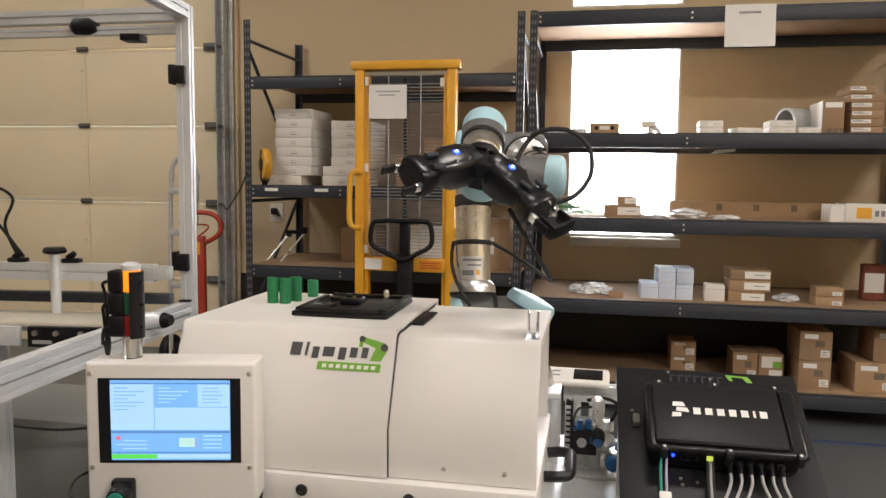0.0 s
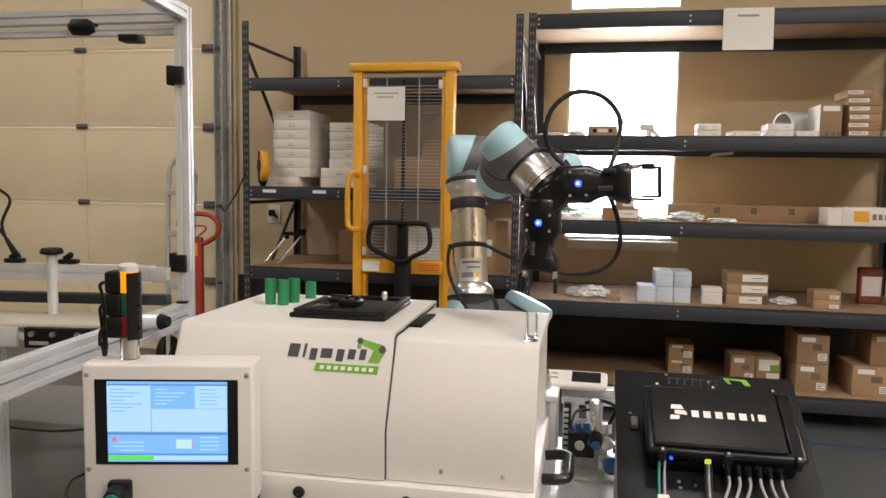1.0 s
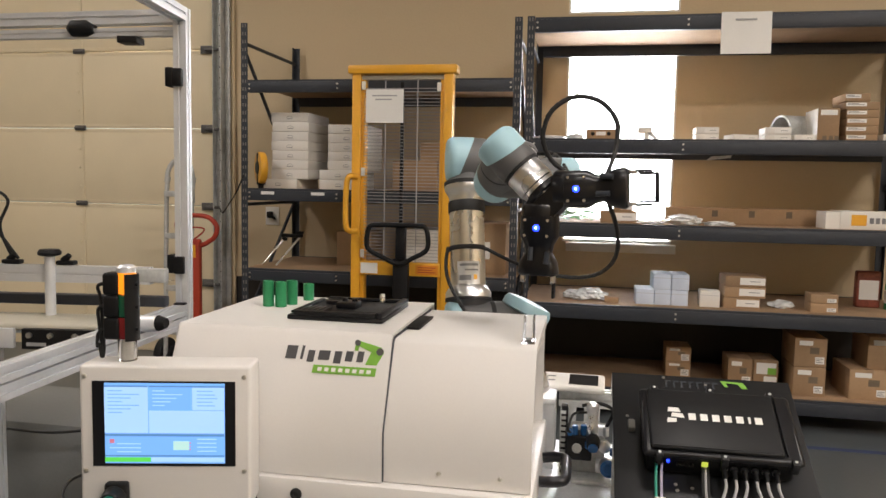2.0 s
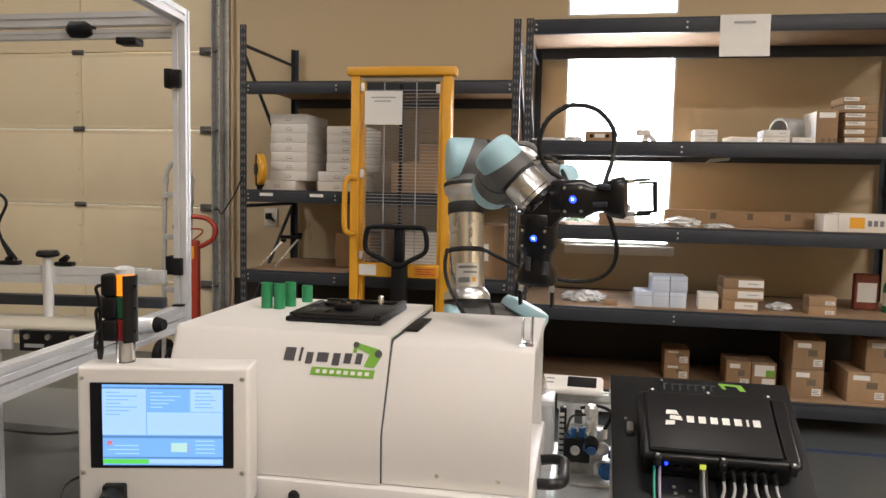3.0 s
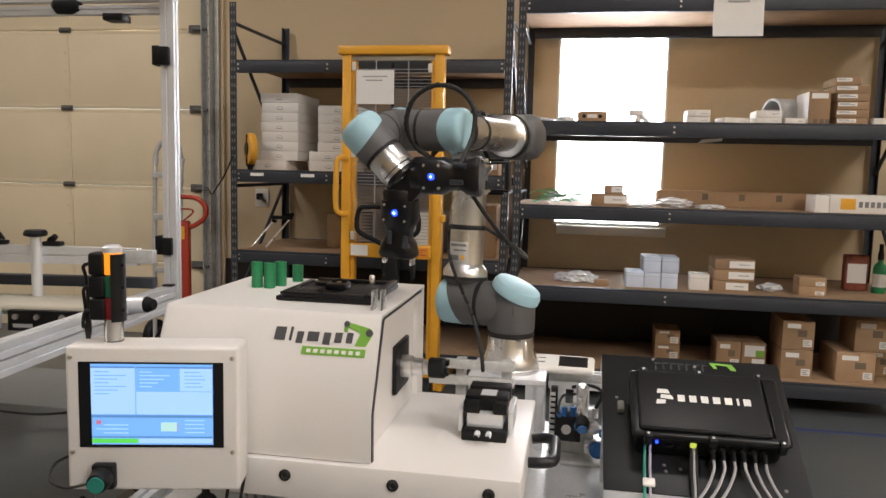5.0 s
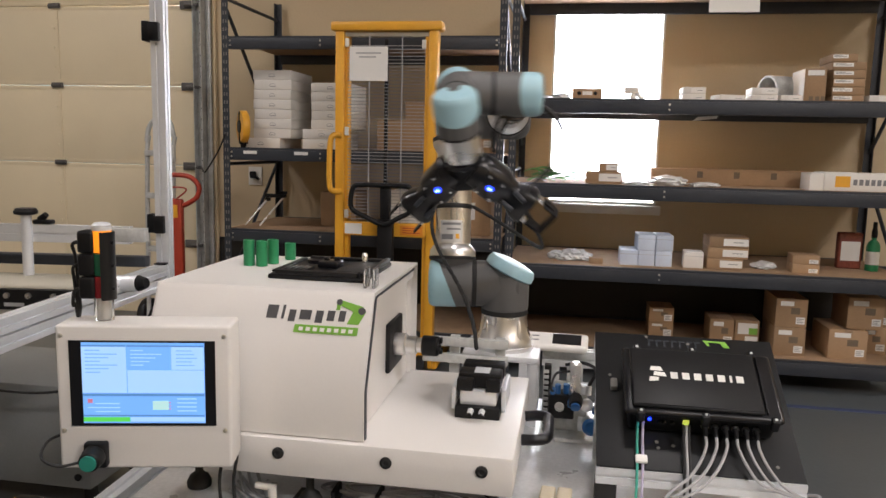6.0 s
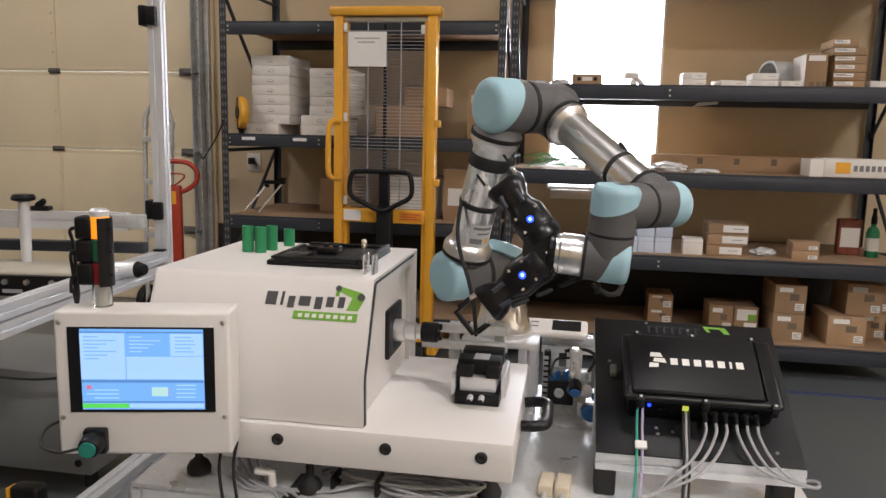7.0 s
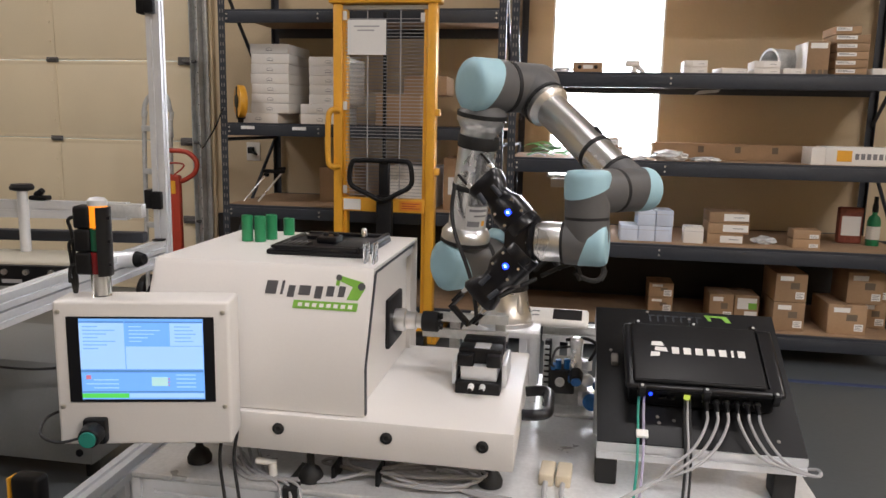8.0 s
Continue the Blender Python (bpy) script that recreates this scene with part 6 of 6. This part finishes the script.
def build_pneumatics():
    m = thing("hand_meter", "white instrument with a dark display on a profile beam", "meter", pose(-0.015, 1.945, 0.888, 17, 0, -2))
    part("case", box(B(), -0.085, 0.075, -0.036, 0.036, 0.0, 0.02, 0.009, 3), M_CARDWHITE, m)
    part("display", box(B(), -0.015, 0.058, -0.024, 0.024, 0.0205, 0.0215, 0.0), M_BLACKGLOSS, m, "dark display")
    for k in range(2):
        part("marking", box(B(), -0.07, -0.05, -0.012 + 0.02 * k, -0.007 + 0.02 * k, 0.0205, 0.021), M_PRINT, m)
    b = thing("support_beam", "aluminium profile beam on short posts", "beam", pose(-0.02, 1.955, TABLE_Z))
    part("beam", bar((-0.035, 0, 0.142), (0.10, 0, 0.142), 0.04, 0.042), M_GALV, b)
    for x in (-0.01, 0.05):
        part("post", bar((x, 0, 0), (x, 0, 0.121), 0.04), M_GALV, b)
    k = thing("terminal_strip", "narrow black terminal strip with white teeth", "terminal strip", pose(-0.036, 1.80, TABLE_Z))
    part("rail", box(B(), -0.008, 0.008, -0.012, 0.012, 0, 0.165, 0.002), M_BLACK, k)
    for j in range(11):
        part("terminal", box(B(), -0.009, 0.003, -0.017, -0.0125, 0.012 + 0.0135 * j, 0.019 + 0.0135 * j), M_GALV, k)
    v = thing("air_regulator", "black air regulator block with blue fittings", "air regulator", pose(0.005, 1.755, TABLE_Z))
    part("valve_block", box(B(), -0.036, 0.024, -0.025, 0.03, 0.055, 0.112, 0.004), M_BLACK, v)
    part("bracket", box(B(), -0.03, 0.055, 0.03, 0.036, 0.0, 0.13, 0.002), M_GALV, v)
    g = lathe(B(), [(0.011, 0), (0.011, 0.004), (0.006, 0.0045), (0.006, 0.001), (0.002, 0.001)], pose(-0.010, -0.0255, 0.085, 90, 0, 0), 20)
    part("port_ring", g, M_GALV, v, "bright port ring")
    part("regulator", lathe(B(), [(0.010, 0.105), (0.014, 0.112), (0.015, 0.135), (0.011, 0.142), (0.012, 0.165), (0.014, 0.172), (0.014, 0.185), (0.008, 0.19)], pose(0.024, -0.01, 0), 20), M_STEEL, v)
    part("bowl", lathe(B(), [(0.012, 0), (0.016, 0.01), (0.014, 0.03), (0.006, 0.036)], pose(0.026, -0.04, 0.118, 115, 0, 0), 20), M_BLACK, v)
    part("blue_ring", lathe(B(), [(0.011, 0), (0.011, 0.006)], pose(0.026, -0.068, 0.104, 115, 0, 0), 18), M_BLUEKNOB, v, "blue collar")
    part("blue_knob", lathe(B(), [(0.018, 0), (0.019, 0.004), (0.019, 0.02), (0.012, 0.026)], pose(0.062, -0.045, 0.05, 75, 0, 0), 22), M_BLUEKNOB, v, "blue knob")
    part("knob_base", lathe(B(), [(0.022, 0), (0.022, 0.022), (0.018, 0.03)], pose(0.062, -0.018, 0.044, 75, 0, 0), 22), M_STEEL, v)
    for x, z in ((-0.015, 0.118), (0.004, 0.12), (0.055, 0.12)):
        part("push_fitting", cyl(B(), (x, -0.01, z - 0.006), (x, -0.012, z + 0.016), 0.007, seg=14), M_BLUEKNOB if x < 0.05 else M_STEEL, v, "push-in fitting")
    part("base_plate", box(B(), -0.02, 0.085, -0.03, 0.03, 0.0005, 0.010, 0.002), M_GALV, v)
    part("gauge", lathe(B(), [(0.014, 0), (0.0145, 0.003), (0.0145, 0.012), (0.011, 0.014)], pose(0.052, -0.022, 0.095, 90, 0, 0), 20), M_STEEL, v, "small steel gauge")
    part("manifold", box(B(), 0.006, 0.056, -0.012, 0.018, 0.112, 0.132, 0.003), M_ALU, v, "silver manifold block")
    part("manifold", box(B(), 0.034, 0.080, -0.02, 0.02, 0.028, 0.05, 0.003), M_ALU, v, "silver manifold block")
    for x, z in ((-0.026, 0.128), (0.014, 0.100), (0.070, 0.088)):
        part("push_fitting", cyl(B(), (x, -0.030, z), (x, -0.048, z - 0.003), 0.006, seg=12), M_BLUEKNOB, v, "blue push-in fitting")
    part("air_line", hose(B(), [(-0.026, -0.046, 0.128), (-0.03, -0.06, 0.14), (-0.02, -0.03, 0.165), (0.01, 0.01, 0.16)], 0.003), M_RUBBER, v)
    part("air_line", hose(B(), [(0.055, -0.012, 0.134), (0.07, 0.0, 0.17), (0.04, 0.02, 0.18), (0.0, 0.03, 0.17)], 0.004), M_RUBBER, v)


build_pneumatics()


def build_control_panel():
    tilt = 29.8
    t = thing("control_panel", "tilted dark panel on an aluminium frame", "control panel", pose(0.0697, 1.407, 0.8028, tilt, 0, 0.4))
    part("plate", box(B(), 0.0, 0.3755, 0.0, 0.366, -0.004, 0.0, 0.0015), M_PANEL, t, "dark laminated plate")
    part("edge_rail", bar((0.0, 0.17, -0.0245), (0.3755, 0.17, -0.0245), 0.03, 0.04), M_ALU, t)
    part("edge_rail", bar((0.0, 0.348, -0.0245), (0.3755, 0.348, -0.0245), 0.03, 0.04), M_ALU, t)
    em = part("emblem", prism(B(), [(0.232, 0.357), (0.240, 0.340), (0.247, 0.340), (0.243, 0.352), (0.268, 0.350), (0.275, 0.337), (0.287, 0.337), (0.279, 0.355)], "z", 0.0003, 0.0012), M_LOGOGREEN, t, "green and grey company emblem")
    for k in range(7):
        part("emblem_stroke", box(B(), 0.115 + 0.0165 * k, 0.119 + 0.0165 * k, 0.330, 0.350, 0.0003, 0.0012), M_RACK, em)
        part("emblem_stroke", box(B(), 0.119 + 0.0165 * k, 0.127 + 0.0165 * k, 0.346, 0.350, 0.0003, 0.0012), M_RACK, em)
    for x, y in ((0.200, 0.342), (0.112, 0.358), (0.03, 0.235), (0.33, 0.03), (0.115, 0.066), (0.117, 0.052), (0.145, 0.060)):
        part("screw", lathe(B(), [(0.0035, 0), (0.0035, 0.0012), (0.002, 0.0018)], pose(x, y, 0), 14), M_SLOT, t)
    part("hinge_block", box(B(), 0.030, 0.044, 0.190, 0.216, 0, 0.014, 0.003), M_SLOT, t, "small grey stop block")
    # feet stand on the table
    s = thing("panel_stand", "black rubber blocks and posts under the tilted panel", "stand", pose(0.0697, 1.407, TABLE_Z))
    for x in (0.018, 0.338):
        part("rubber_block", box(B(), x - 0.018, x + 0.022, 0.002, 0.052, 0.0, 0.053, 0.004), M_RUBBER, s)
        part("rear_post", bar((x, 0.255, 0), (x, 0.255, 0.200), 0.03), M_ALU, s)
    part("front_rail", bar((0.0, 0.014, 0.069), (0.3755, 0.014, 0.069), 0.03, 0.032), M_ALU, s)
    # case on the panel
    c = thing("controller_case", "black ribbed plastic controller case with grey cables", "controller", pose(0.0697, 1.407, 0.8028, tilt, 0, 0.4))
    part("tub", box(B(), 0.060, 0.330, 0.090, 0.240, 0.0005, 0.056, 0.010, 3), M_BLACK, c)
    lid_ = part("lid", box(B(), 0.050, 0.340, 0.077, 0.251, 0.0565, 0.072, 0.009, 3), M_BLACKGLOSS, c, "black lid with a white emblem")
    part("raised_lid", box(B(), 0.064, 0.305, 0.087, 0.242, 0.0715, 0.080, 0.005, 3), M_BLACK, lid_)
    part("rib", box(B(), 0.3085, 0.3115, 0.092, 0.238, 0.0715, 0.078, 0.001), M_BLACK, lid_)
    part("rib", box(B(), 0.070, 0.300, 0.0905, 0.0925, 0.0798, 0.0812), M_BLACKGLOSS, lid_)
    for pts in ([(0.101, 0.179), (0.126, 0.179), (0.122, 0.190), (0.103, 0.190)], [(0.107, 0.166), (0.132, 0.164), (0.129, 0.175), (0.109, 0.176)], [(0.098, 0.150), (0.116, 0.152), (0.117, 0.162), (0.100, 0.162)]):
        part("emblem_chip", prism(B(), pts, "z", 0.0801, 0.0808), M_LABEL, lid_)
    for k in range(7):
        w = 0.0135 if k != 5 else 0.0045
        x = 0.140 + 0.0222 * k - (0.010 if k == 6 else 0)
        part("emblem_stroke", box(B(), x, x + w, 0.160, 0.177, 0.0801, 0.0808), M_LABEL, lid_)
    for x, y in ((0.080, 0.079), (0.198, 0.079), (0.322, 0.079), (0.080, 0.250), (0.19, 0.250), (0.305, 0.250)):
        f = box(B(), x - 0.007, x + 0.007, y - 0.008, y + 0.008, 0.048, 0.0745, 0.003)
        p = part("latch", f, M_BLACK, c)
        part("screw", lathe(B(), [(0.003, 0), (0.003, 0.0008), (0.002, 0.0011)], pose(x, y, 0.0750), 14), M_GALV, p)
    part("blue_light", cyl(B(), (0.099, 0.0898, 0.040), (0.099, 0.0865, 0.040), 0.003, seg=12), M_LED, c, "glowing blue light")
    part("green_light", box(B(), 0.161, 0.172, 0.085, 0.0898, 0.032, 0.043), M_LEDGREEN, c, "glowing green socket light")
    for x in (0.118, 0.126, 0.142):
        part("socket", cyl(B(), (x, 0.0898, 0.034), (x, 0.084, 0.034), 0.004, seg=12), M_RUBBER, c)
    rnd = random.Random(3)
    for k in range(6):
        x = 0.201 + 0.0186 * k
        p = part("connector", lathe(B(), [(0.0060, 0), (0.0060, 0.008), (0.0050, 0.010), (0.0050, 0.022), (0.003, 0.030)], pose(x, 0.0895, 0.034, 90, 0, 0), 16), M_BLACK, c, "black round connector")
        part("nut", lathe(B(), [(0.0072, 0), (0.0072, 0.005)], pose(x, 0.087, 0.034, 90, 0, 0), 6), M_STEEL, p)
        s_ = -1 if k < 3 else 1
        end = (x - 0.10 - 0.02 * k, -0.07, -0.02) if k < 3 else (0.365 + 0.006 * (k - 3), -0.035, -0.02)
        mids = [(x, 0.060, 0.034), (x + s_ * 0.001, 0.042, 0.030), (x + s_ * 0.014, 0.012, 0.018), (x + s_ * 0.035, -0.016, 0.008)]
        tail = [(end[0], end[1], end[2])] if k >= 3 else [(x - 0.07, -0.045, 0.0), end, (end[0] - 0.10, -0.14, -0.02)]
        if k >= 3:
            tail = [(0.34 + 0.008 * (k - 3), -0.03, 0.0), (0.385, -0.035, -0.005), (0.395, -0.01, -0.02), (0.37, 0.01, -0.05)]
        part("cable", hose(B(), mids + tail, 0.0028), M_CABLEGREY, p, "pale grey cable")
    for x, material, lab in ((0.078, M_CABLEGREEN, "green network cable"), (0.088, M_LILAC, "pale lilac network cable"), (0.163, M_RUBBER, "black cable"), (0.1685, M_CABLEGREY, "white cable"), (0.173, M_RUBBER, "black cable")):
        part("network_cable", hose(B(), [(x, 0.088, 0.032), (x - 0.002, 0.070, 0.034), (x - 0.003, 0.045, 0.024), (x - 0.003, 0.012, 0.012), (x - 0.004, -0.012, 0.004), (x - 0.006, -0.05, -0.02), (x - 0.012, -0.10, -0.05)], 0.0026), material, c, lab)
    part("cable_tag", box(B(), 0.071, 0.093, 0.003, 0.020, 0.012, 0.019, 0.002), M_LABEL, c, "white cable tag")


build_control_panel()


def build_work_support():
    t = thing("parts_rail", "grey twin-rail part support behind the chuck", "rail", pose(-0.16, 1.755, TABLE_Z))
    part("rail", box(B(), -0.155, 0.03, -0.004, 0.012, 0.205, 0.226, 0.002), M_GALV, t)
    part("rail", box(B(), -0.175, 0.03, -0.004, 0.012, 0.165, 0.186, 0.002), M_GALV, t)
    for x in (-0.10, 0.01):
        part("post", box(B(), x - 0.012, x + 0.012, 0.0125, 0.034, 0.0, 0.2265, 0.002), M_GALV, t)


build_work_support()

CABLE_COUNTS = (14, 22, 30, 7)


def build_robot_cable():
    c = thing("robot_cable", "black cable looping along the robot to its grippers", "cable", pose(*ROBOT_AT))
    first = lathe(B(), [(0.001, -0.019), (0.0036, -0.0175), (0.0046, -0.014), (0.0046, 0.014), (0.0036, 0.0175), (0.001, 0.019)], pose(0, 0, 0), 10)
    me = mesh_of("cable_segment", first, M_RUBBER)
    out = []
    for _ in range(sum(CABLE_COUNTS)):
        ob = new("cable_segment", me)
        ob.parent = c
        out.append(ob)
    return out


cable_segments = build_robot_cable()


def cable_lines(chain):
    """Four cable runs in the robot's space for a pose of the arm."""
    up, right = Vector((0, 0, 1)), Vector((0.98, 0.19, 0))
    arm, fore, tool = chain[1], chain[2], chain[5]
    outer = arm @ Vector((0.232, 0, 0.135 + 0.050))
    inner = arm @ Vector((0.232, 0, 0.135 - 0.050))
    a = (arm.to_3x3() @ Vector((0, 0, 1))).normalized()
    vise_end = Vector((-0.035, -0.285, 0.065))
    strap = fore @ Vector((0.13, 0.0, 0.007)) + up * 0.043
    back = (tool.to_3x3() @ Vector((0, 0, -1))).normalized()
    w = max(0.0, min(1.0, back.dot(right)))
    sn, cs = math.sin(radians(46.5)), math.cos(radians(46.5))

    def on_tool(along, aside, off):
        """A point by the first gripper: along its axis, aside from it and off its face."""
        return tool @ Vector((sn * along + cs * aside, off, cs * along - sn * aside))
    tail = on_tool(0.110 - 0.115 * w, 0.020 * w, -0.045)
    size = 0.074 * (1 - 0.35 * w ** 3)
    toward = tool.to_3x3() @ Vector((cs, 0, -sn))
    nr, nu = toward.dot(right), toward.z
    long_ = max(0.2, math.hypot(nr, nu))
    out_way = (right * nr + up * nu) / long_
    side_way = (right * nu - up * nr) / long_
    middle = on_tool(0.076 - 0.12 * w, 0.031 + 0.02 * w, 0.0) + out_way * size
    ring = []
    for k, deg in enumerate((-20, 20, 60, 100, 140, 180, 215)):
        turn = radians(deg)
        ring.append(middle + side_way * (size * (1 - 0.5 * w) * math.cos(turn)) + out_way * (size * math.sin(turn)) + Vector((0, 0.012 * k + 0.05 * w ** 3, 0)))
    loop = smooth_path([on_tool(0.132, 0.030, 0.02), *ring, on_tool(0.045, 0.030, -0.06)], 8)
    runs = [(outer, outer + a * 0.03 - up * 0.13, vise_end + up * 0.17 + a * 0.01, vise_end),
            (inner, inner + right * (0.19 - 0.08 * w) - up * (0.10 - 0.05 * w), tail + right * (0.13 - 0.05 * w) - up * (0.22 - 0.10 * w), tail),
            None,
            (strap, strap + right * 0.05 + up * 0.01, on_tool(0.03, 0.045, -0.07), on_tool(0.045, 0.030, -0.06))]
    out = []
    for run, n in zip(runs, CABLE_COUNTS):
        for k in range(n):
            t = (k + 0.5) / n
            if run is None:
                x = t * (len(loop) - 1)
                j = min(int(x), len(loop) - 2)
                out.append((loop[j].lerp(loop[j + 1], x - j), (loop[j + 1] - loop[j]).normalized()))
                continue
            p, q, r, s_ = run
            c = (1 - t) ** 3 * p + 3 * (1 - t) ** 2 * t * q + 3 * (1 - t) * t * t * r + t ** 3 * s_
            d = 3 * (1 - t) ** 2 * (q - p) + 6 * (1 - t) * t * (r - q) + 3 * t * t * (s_ - r)
            out.append((c, d.normalized()))
    return out


# ---- motion ----
CLOSING = [(0.0, -79.0, -79.4, -109.2, -24.9, 84.8, -194.0), (0.2, -73.2, -70.8, -114.4, -28.6, 81.3, -178.0),
           (0.4, -71.9, -68.9, -112.9, -47.1, 97.5, -169.2), (0.6, -71.7, -72.2, -112.6, -54.4, 122.8, -150.3),
           (0.8, -71.1, -75.0, -111.1, -56.5, 128.7, -143.6), (1.7, -71.1, -75.0, -111.1, -56.5, 128.7, -143.6),
           (2.7, -72.1, -77.9, -110.9, -56.6, 130.3, -141.5), (3.1, -72.2, -77.5, -111.0, -57.0, 130.4, -141.5),
           (3.2, -73.0, -76.5, -111.5, -59.9, 130.8, -142.1), (3.4, -77.1, -76.1, -109.2, -72.8, 133.3, -154.8),
           (3.6, -82.6, -72.5, -110.5, -81.4, 133.5, -166.1), (3.8, -89.8, -74.1, -108.8, -83.8, 134.1, -175.2)]
OPENING = [(4.0, -94.8, -78.5, -105.2, -83.9, 135.7, -179.5), (4.2, -100.2, -80.7, -103.5, -85.7, 135.8, -188.0),
           (4.6, -107.9, -86.7, -95.4, -97.5, 134.6, -194.4), (5.8, -104.1, -83.5, -93.1, -110.9, 124.7, -190.2),
           (5.9, -95.3, -82.8, -93.6, -116.4, 113.9, -183.9), (6.0, -81.3, -80.0, -95.5, -120.0, 99.0, -170.0)]
RETREAT = [(6.1, -69.3, -88.5, -88.6, -121.1, 87.7, -146.7), (6.2, -59.8, -89.7, -87.5, -122.1, 74.1, -131.7),
           (6.4, -51.1, -96.4, -88.1, -134.0, 52.6, -118.0), (6.6, -47.9, -105.4, -96.2, -153.3, 43.3, -89.4),
           (7.0, -47.3, -110.3, -98.4, -157.6, 45.6, -73.0), (7.2, -47.7, -109.3, -100.0, -155.2, 49.0, -74.5),
           (7.5, -48.2, -103.8, -107.8, -146.8, 51.0, -79.7), (8.0, -46.5, -100.4, -111.7, -145.6, 53.8, -81.4)]
JOINTS = CLOSING + OPENING + RETREAT


def joints_at(t):
    """Joint angles at a time, by a monotone cubic through the rows."""
    rows = JOINTS
    k = max(0, min(len(rows) - 2, sum(1 for r in rows if r[0] <= t) - 1))
    a, b = rows[k], rows[k + 1]
    h = b[0] - a[0]
    u = max(0.0, min(1.0, (t - a[0]) / h))
    out = []
    for j in range(1, 7):
        d = (b[j] - a[j]) / h
        def slope(i):
            if i <= 0 or i >= len(rows) - 1:
                return 0.0
            d0 = (rows[i][j] - rows[i - 1][j]) / (rows[i][0] - rows[i - 1][0])
            d1 = (rows[i + 1][j] - rows[i][j]) / (rows[i + 1][0] - rows[i][0])
            return 0.0 if d0 * d1 <= 0 else 2 * d0 * d1 / (d0 + d1)
        m0, m1 = slope(k) * h, slope(k + 1) * h
        out.append((2 * u ** 3 - 3 * u * u + 1) * a[j] + (u ** 3 - 2 * u * u + u) * m0 + (3 * u * u - 2 * u ** 3) * b[j] + (u ** 3 - u * u) * m1)
    return out


def motions():
    times = [k / 10 for k in range(81)]
    chains = [(t, link_poses(joints_at(t))) for t in times]
    for k, link in enumerate(robot_links):
        walk(link, [(t, c[k]) for t, c in chains])
    for piece in robot_tool:
        walk(piece, [(t, c[5]) for t, c in chains])
    turn = [None] * sum(CABLE_COUNTS)
    rows = [[] for _ in turn]
    for t, c in chains[::2]:
        for k, (at, way) in enumerate(cable_lines(c)):
            if turn[k] is None:
                turn[k] = (Vector((0, 0, 1)).rotation_difference(way), way)
            else:
                turn[k] = (turn[k][1].rotation_difference(way) @ turn[k][0], way)
            rows[k].append((t, Matrix.Translation(at) @ turn[k][0].to_matrix().to_4x4()))
    for segment, row in zip(cable_segments, rows):
        walk(segment, row)
    opened = [(0.0, 0), (3.15, 0), (3.3, 0.008), (3.5, 0.037), (3.8, 0.10), (4.0, 0.142), (4.2, 0.183), (4.5, 0.252), (4.7, 0.272), (8.0, 0.272)]
    walk(sliding_cover, [(t, pose(-d, 0, 0)) for t, d in opened])


motions()
